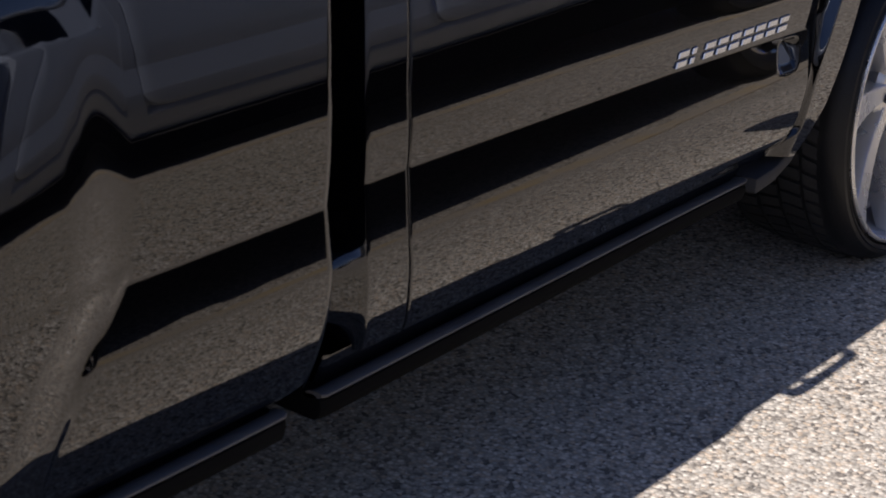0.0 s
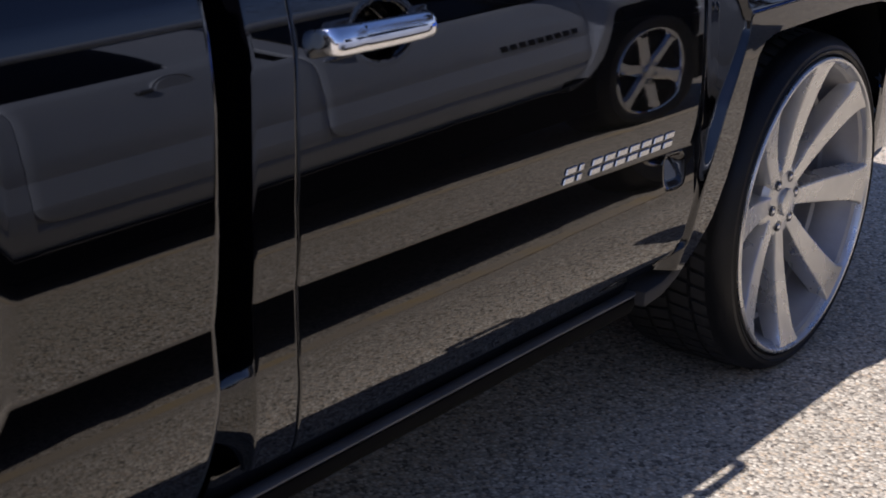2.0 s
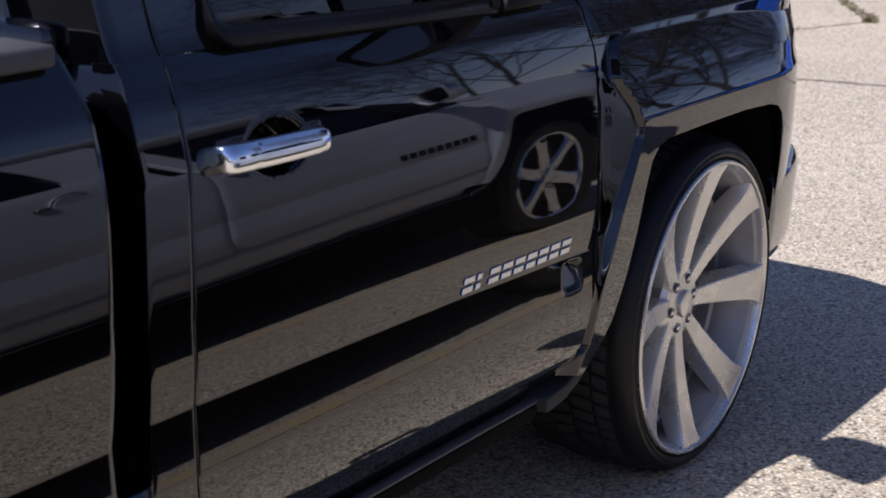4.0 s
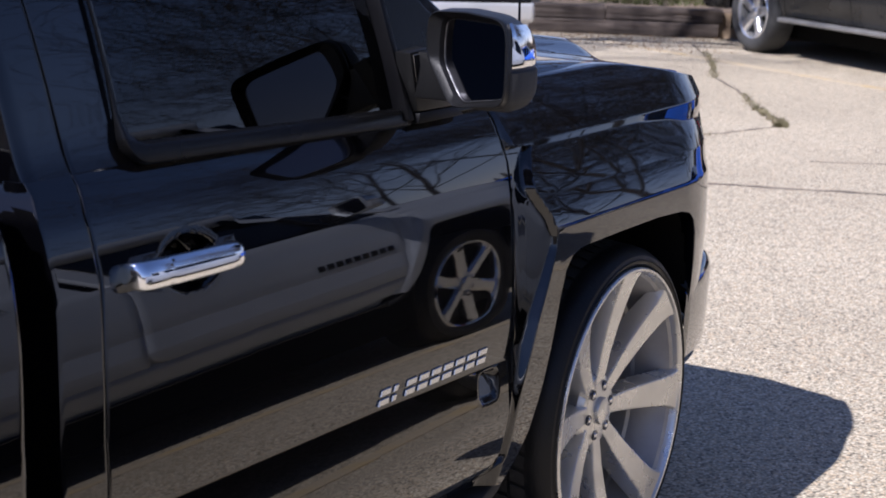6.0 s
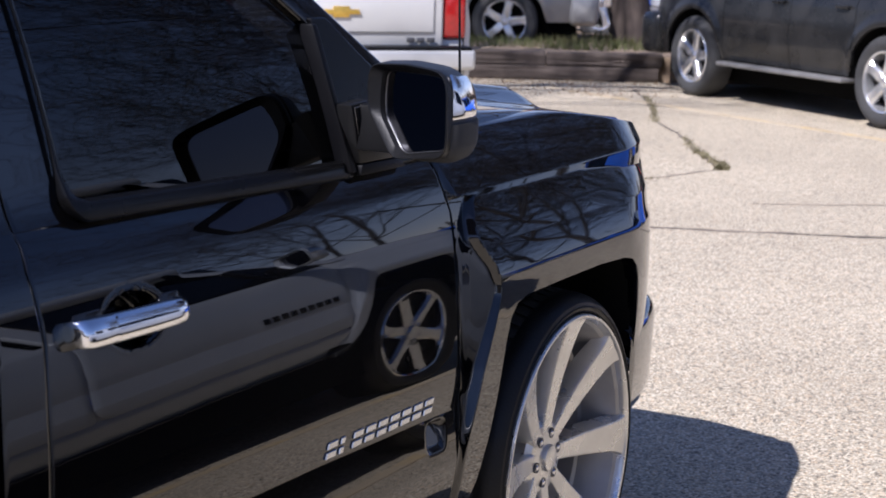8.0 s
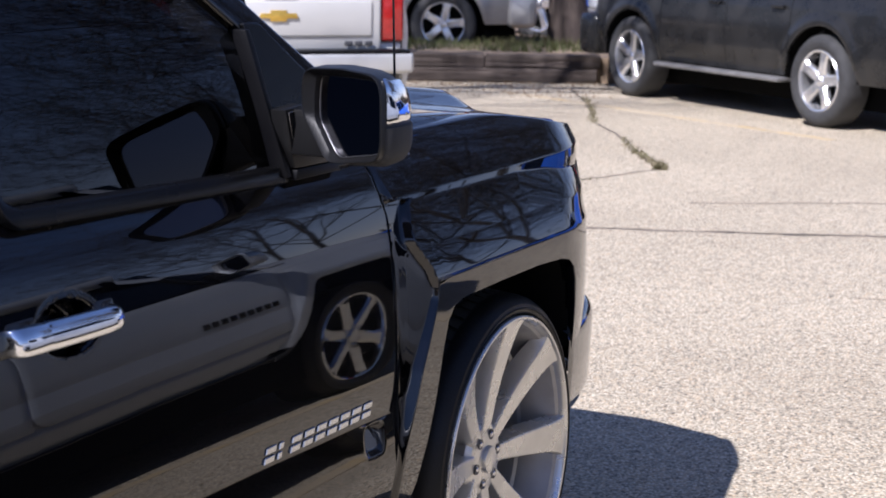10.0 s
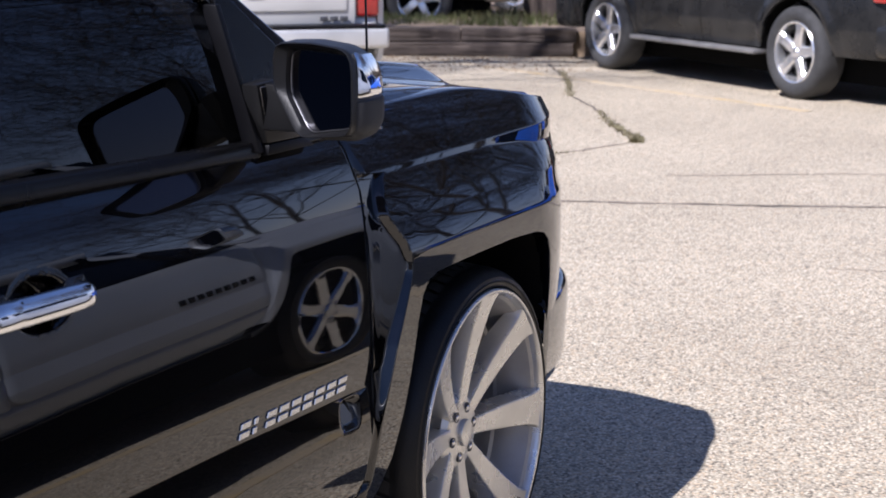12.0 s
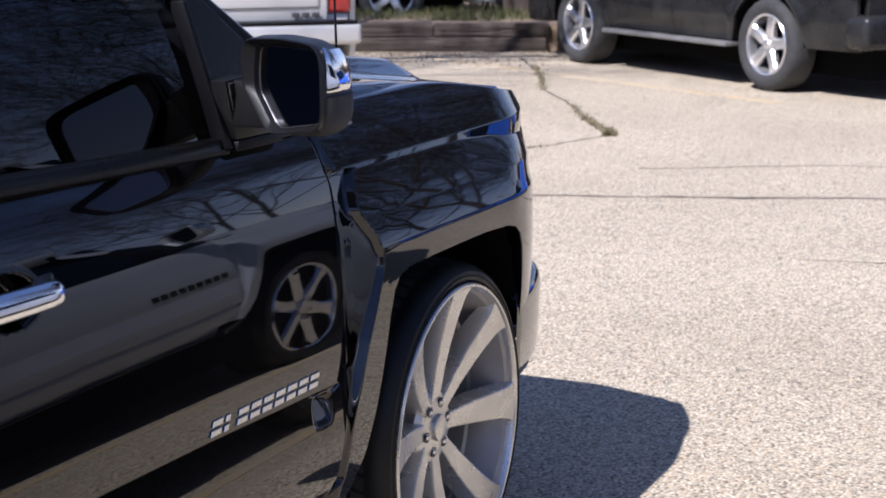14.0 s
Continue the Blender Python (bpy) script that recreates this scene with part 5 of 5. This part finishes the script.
def weeds(points, count, seed, tall=0.05):
    """Small blades growing out of a crack."""
    rnd = random.Random(seed)
    vs, fs = [], []
    for i in range(count):
        k = rnd.random() * (len(points) - 1)
        a, b = points[int(k)], points[int(k) + 1]
        f = k - int(k)
        x, y = a[0] + (b[0] - a[0]) * f + rnd.gauss(0, 0.022), a[1] + (b[1] - a[1]) * f + rnd.gauss(0, 0.022)
        an, h, w, l = rnd.uniform(0, 6.28), tall * rnd.uniform(0.3, 1.2), rnd.uniform(0.003, 0.008), rnd.uniform(0.2, 1.3)
        dx, dy = math.cos(an), math.sin(an)
        n = len(vs)
        vs += [(x - dy * w, y + dx * w, 0), (x + dy * w, y - dx * w, 0), (x + dx * h * l * 0.5 + dy * w * 0.7, y + dy * h * l * 0.5 - dx * w * 0.7, h * 0.7),
               (x + dx * h * l, y + dy * h * l, h)]
        fs += [(n, n + 1, n + 2), (n, n + 2, n + 3)]
    ob = part("weeds", (vs, fs), WEED, None, "", 0)
    return tagged(ob, "small green weeds growing out of a paving crack", "weeds", kind="stuff")


weeds([(7.95, 2.36), (8.1, 2.42), (8.8, 2.85)], 420, 1, 0.035)
weeds([(8.8, 2.85), (9.6, 3.25)], 120, 2, 0.022)
weeds([(10.5, 3.85), (11.2, 4.12), (11.9, 4.42), (12.6, 4.75)], 260, 3, 0.028)
weeds([(6.9, 2.75), (7.3, 2.62)], 50, 4, 0.018)


def line_paint(a, b, width=0.10):
    ob = part("parking_line", ribbon([a, b], width, 0.004), YELLOW, None, "", 0)
    return tagged(ob, "worn faded yellow parking line", "road marking", kind="structure")


line_paint((13.3, 6.6), (10.41, 1.76), 0.09)
line_paint((4.9, -1.835), (-3.9, -1.835), 0.10)


# ---------------------------------------------------------------- timber wall and bank
WALL_A, WALL_B = Vector((12.25, 9.30, 0)), Vector((14.16, 5.22, 0))
wdir = (WALL_B - WALL_A).normalized()
wout = Vector((-wdir.y, wdir.x, 0))
if wout.x > 0:
    wout = -wout
wall = thing("retaining_wall", "low retaining wall of weathered stacked timbers", "retaining wall", kind="structure")
rnd = random.Random(11)


def timber(length, seed):
    """A rough-hewn railway tie: uneven faces, worn corners and a few long splits."""
    r = random.Random(seed)
    H, D = 0.148, 0.20
    split = [(r.uniform(0.03, H - 0.03), r.uniform(0, length * 0.6), r.uniform(0.3, 0.9)) for _ in range(3)]
    face = [(0.012, 0.0), (0.002, 0.012)] + [(0.0, 0.02 + (H - 0.04) * i / 8) for i in range(9)] + [(0.003, H - 0.011), (0.014, H)] + [(D * 0.5, H + 0.003), (D - 0.014, H), (D, H - 0.014), (D, 0.014), (D - 0.014, 0)]
    n, q = max(6, int(length / 0.06)), len(face)
    vs = []
    for i in range(n + 1):
        x = length * i / n
        for y, z in face:
            p = Vector((x * 2.2, y * 9, z * 16 + seed * 3.1))
            dy = 0.013 * noise.noise(p) + 0.006 * noise.noise(p * 3.3)
            dz = 0.007 * noise.noise(p * 0.8 + Vector((5, 0, 0)))
            if y < 0.004:
                for sz, sx, sl in split:
                    if sx < x < sx + sl:
                        dy += 0.014 * max(0.0, 1 - abs(z - sz) / 0.011)
            end = 0.008 if i in (0, n) else 0.0
            vs.append((x, y + dy + (end if y < D / 2 else -end), max(0.002, z + dz)))
    fs = [(i * q + j, (i + 1) * q + j, (i + 1) * q + (j + 1) % q, i * q + (j + 1) % q) for i in range(n) for j in range(q)]
    return vs, [tuple(reversed(f)) for f in fs] + [tuple(range(q)), tuple(n * q + j for j in range(q))[::-1]]


for course in range(2):
    along = -2.4 + 0.9 * course
    while along < (WALL_B - WALL_A).length:
        far = min(along + 2.4, (WALL_B - WALL_A).length + 0.04 * course)
        o = part("timber", timber(far - along - 0.012, int(along * 10) + 50 * course), TIMBER, wall, "", 50)
        p = WALL_A + wdir * along + wout * (0.015 * rnd.uniform(-1, 1) - 0.03 * course)
        lay = Matrix.Translation((p.x, p.y, 0.150 * course)) @ Matrix.Rotation(math.atan2(wdir.y, wdir.x) + rnd.uniform(-0.006, 0.006), 4, "Z")
        o.matrix_world = lay
        along += 2.4


def bank():
    """Leafy soil behind the wall, rising a little."""
    P = []
    for i in range(40):
        row = []
        for j in range(24):
            p = WALL_A + wdir * (-14 + 30 * i / 39) - wout * (0.10 + 22 * (j / 23) ** 1.6)
            row.append((p.x, p.y, 0.268 + 0.03 * smooth01(j / 5) - 0.20 * smooth01((j - 3) / 12) + 0.03 * noise.noise(Vector((p.x, p.y, 0)) * 0.9)))
        P.append(row)
    v, f = sheet(P, (0, 0, -0.8), True)
    ob = part("bank", (v, f), DIRT, None, "", 60)
    return tagged(ob, "bank of dry leafy soil behind the timbers", "bank", kind="structure")


bank()


def blades(count, seed, base, tall, material, name, label):
    rnd = random.Random(seed)
    vs, fs = [], []
    for i in range(count):
        p = base(rnd)
        an, h, w = rnd.uniform(0, 6.28), tall * rnd.uniform(0.3, 1.2), rnd.uniform(0.004, 0.011)
        dx, dy = math.cos(an), math.sin(an)
        n = len(vs)
        vs += [(p[0] - dy * w, p[1] + dx * w, p[2]), (p[0] + dy * w, p[1] - dx * w, p[2]), (p[0] + dx * h * 0.5, p[1] + dy * h * 0.5, p[2] + h)]
        fs.append((n, n + 1, n + 2))
    return tagged(part(name, (vs, fs), material, None, "", 0), label, "grass", kind="stuff")


def on_bank(r):
    p = WALL_A + wdir * r.uniform(-3, 5.5) - wout * (0.75 + 2.8 * r.random() ** 1.3)
    return (p.x, p.y, 0.275)


blades(11000, 5, on_bank, 0.10, GRASS, "grass", "thin spring grass on the bank")


def by_wall(r):
    p = WALL_A + wdir * r.uniform(-2, 4.6) + wout * (0.06 + 1.7 * r.random() ** 1.6)
    return (p.x, p.y, 0.004)


blades(2600, 8, by_wall, 0.022, LITTER, "leaf_litter", "dry brown leaves at the wall foot")


# ---------------------------------------------------------------- bare trees
def tree(at, height, seed, lean=0.0, limbs=7, depth=5, trunk=0.2, bark=BARK):
    """A leafless tree: a tapered trunk and limbs that fork down to twigs."""
    rnd = random.Random(seed)
    t = thing("tree", "bare tall deciduous tree with a tangle of twigs", "tree", Matrix.Translation(at), "bare trees")
    tv = [Vector((0, 0, -0.1))]
    for i in range(1, 9):
        tv.append(Vector((lean * i / 8 + rnd.uniform(-0.1, 0.1), rnd.uniform(-0.12, 0.12), height * 0.55 * i / 8)))
    part("trunk", tube(tv, [trunk * (1.25 - 0.75 * i / 8) if i else trunk * 1.6 for i in range(9)], 14), bark, t, "grey-brown trunk", 60)
    vs, fs = [], []

    def limb(p, d, length, r, level):
        pts, rad = [p.copy()], [r]
        steps = 5 if level < 3 else 3
        for i in range(steps):
            d = (d + Vector((rnd.gauss(0, 0.16), rnd.gauss(0, 0.16), rnd.gauss(0.03, 0.13)))).normalized()
            p = p + d * length / steps
            pts.append(p.copy())
            rad.append(max(r * (1 - 0.7 * (i + 1) / steps), 0.006))
            if level < depth and i >= (1 if level else 0):
                for _ in range(2 if level < 2 or i == steps - 1 else 1):
                    axis = Vector((rnd.gauss(0, 1), rnd.gauss(0, 1), rnd.gauss(0.25, 0.6))).normalized()
                    nd = (d * 0.9 + axis * 0.75).normalized()
                    limb(p, nd, length * rnd.uniform(0.45, 0.68), rad[-1] * 0.62, level + 1)
        v, f = tube(pts, rad, 6 if level < 2 else 4 if level < 4 else 3)
        n = len(vs)
        vs.extend(v)
        fs.extend(tuple(k + n for k in q) for q in f)

    for i in range(limbs):
        a = 2 * math.pi * i / limbs + rnd.uniform(-0.4, 0.4)
        k = rnd.randint(4, 8)
        limb(tv[k], Vector((math.cos(a), math.sin(a), rnd.uniform(0.5, 1.3))).normalized(), height * rnd.uniform(0.30, 0.42), trunk * 0.42, 1)
    part("branches", (vs, fs), BARK, t, "bare forking branches", 60)
    return t


tree((16.5, 6.47, 0.1), 11, 21, 0.1, 6, 4, 0.19, BARK_SUNLIT)
tree((7.2, 9.6, 0), 11, 77, 0.3, 8, 5, 0.22)
tree((6.6, 8.0, 0), 12, 41, 0.3, 9, 5, 0.2)
for at, h, sd in (((24.0, -6.2, 0), 12, 3), ((18.2, -8.2, 0), 13, 15), ((20.0, -10.0, 0), 13, 33), ((21.0, -4.0, 0), 12, 8), ((27.0, -8.0, 0), 13, 27), ((25.0, -15.0, 0), 14, 52), ((31.0, -11.0, 0), 14, 61), ((34.0, -5.0, 0), 14, 64), ((30.0, -19.0, 0), 15, 71)):
    tree(at, h, sd, 0.3, 8, 5, 0.085)


# ---------------------------------------------------------------- far surroundings
def house(at, turn, size, wall_material, label):
    """A plain far house with gable roof, door and windows."""
    w, d, h = size
    m = Matrix.Translation(at) @ Matrix.Rotation(turn, 4, "Z")
    hs = thing("house", label, "house", m)
    part("wall", box(-w / 2, w / 2, -d / 2, d / 2, -0.1, h, 0.02), wall_material, hs)
    part("roof", prism([(-w / 2 - 0.4, h), (w / 2 + 0.4, h), (0, h + w * 0.28)], -d / 2 - 0.4, d / 2 + 0.4, 0.03), ROOFING, hs, "brown shingle roof", 20)
    for s in (-1, 1):
        for k in range(int(d / 3)):
            y = -d / 2 + 1.5 + 3 * k
            wd = part("window", box(s * w / 2 - 0.05, s * w / 2 + 0.05, y - 0.5, y + 0.5, 0.95, 2.2, 0.01), WHITE_PAINT, hs)
            part("pane", box(s * w / 2 - 0.07, s * w / 2 + 0.07, y - 0.42, y + 0.42, 1.03, 2.12), GLOSS_BLACK, wd)
    return hs


house((4, -34, 0), 1.57, (9, 16, 3.2), SIDING, "long low house with pale siding")
house((34, 24, 0.5), 0.5, (10, 14, 3.4), SIDING, "pale sided far house behind the bank")
house((-28, -6, 0), 0.1, (9, 14, 3.2), SIDING, "pale house beyond the lot")


def hedge_row():
    """A far ring of bare scrub that closes the horizon."""
    rnd = random.Random(9)
    vs, fs = [], []
    for i in range(420):
        a = 2 * math.pi * i / 420 + rnd.uniform(-0.01, 0.01)
        r = rnd.uniform(58, 75)
        h = rnd.uniform(3.5, 8)
        p = Vector((r * math.cos(a) + 5, r * math.sin(a), 0))
        for k in range(5):
            q = p + Vector((rnd.uniform(-2, 2), rnd.uniform(-2, 2), h * rnd.uniform(0.6, 1)))
            v, f = tube([p, p.lerp(q, 0.5) + Vector((rnd.uniform(-.4, .4), 0, 0)), q], [0.25, 0.5, 0.06], 4)
            n = len(vs)
            vs.extend(v)
            fs.extend(tuple(j + n for j in t) for t in f)
    return tagged(part("far_scrub", (vs, fs), BARK, None, "", 0), "far line of bare scrub trees", "trees", kind="stuff")


hedge_row()
cable = part("overhead_cable", tube([(-40 + 4 * i, -7.5 + 0.1 * i, 6.2 + 0.0016 * (i - 10) ** 2 * 4) for i in range(22)], 0.012, 6), CABLE, None)
tagged(cable, "black overhead utility cable", "cable")
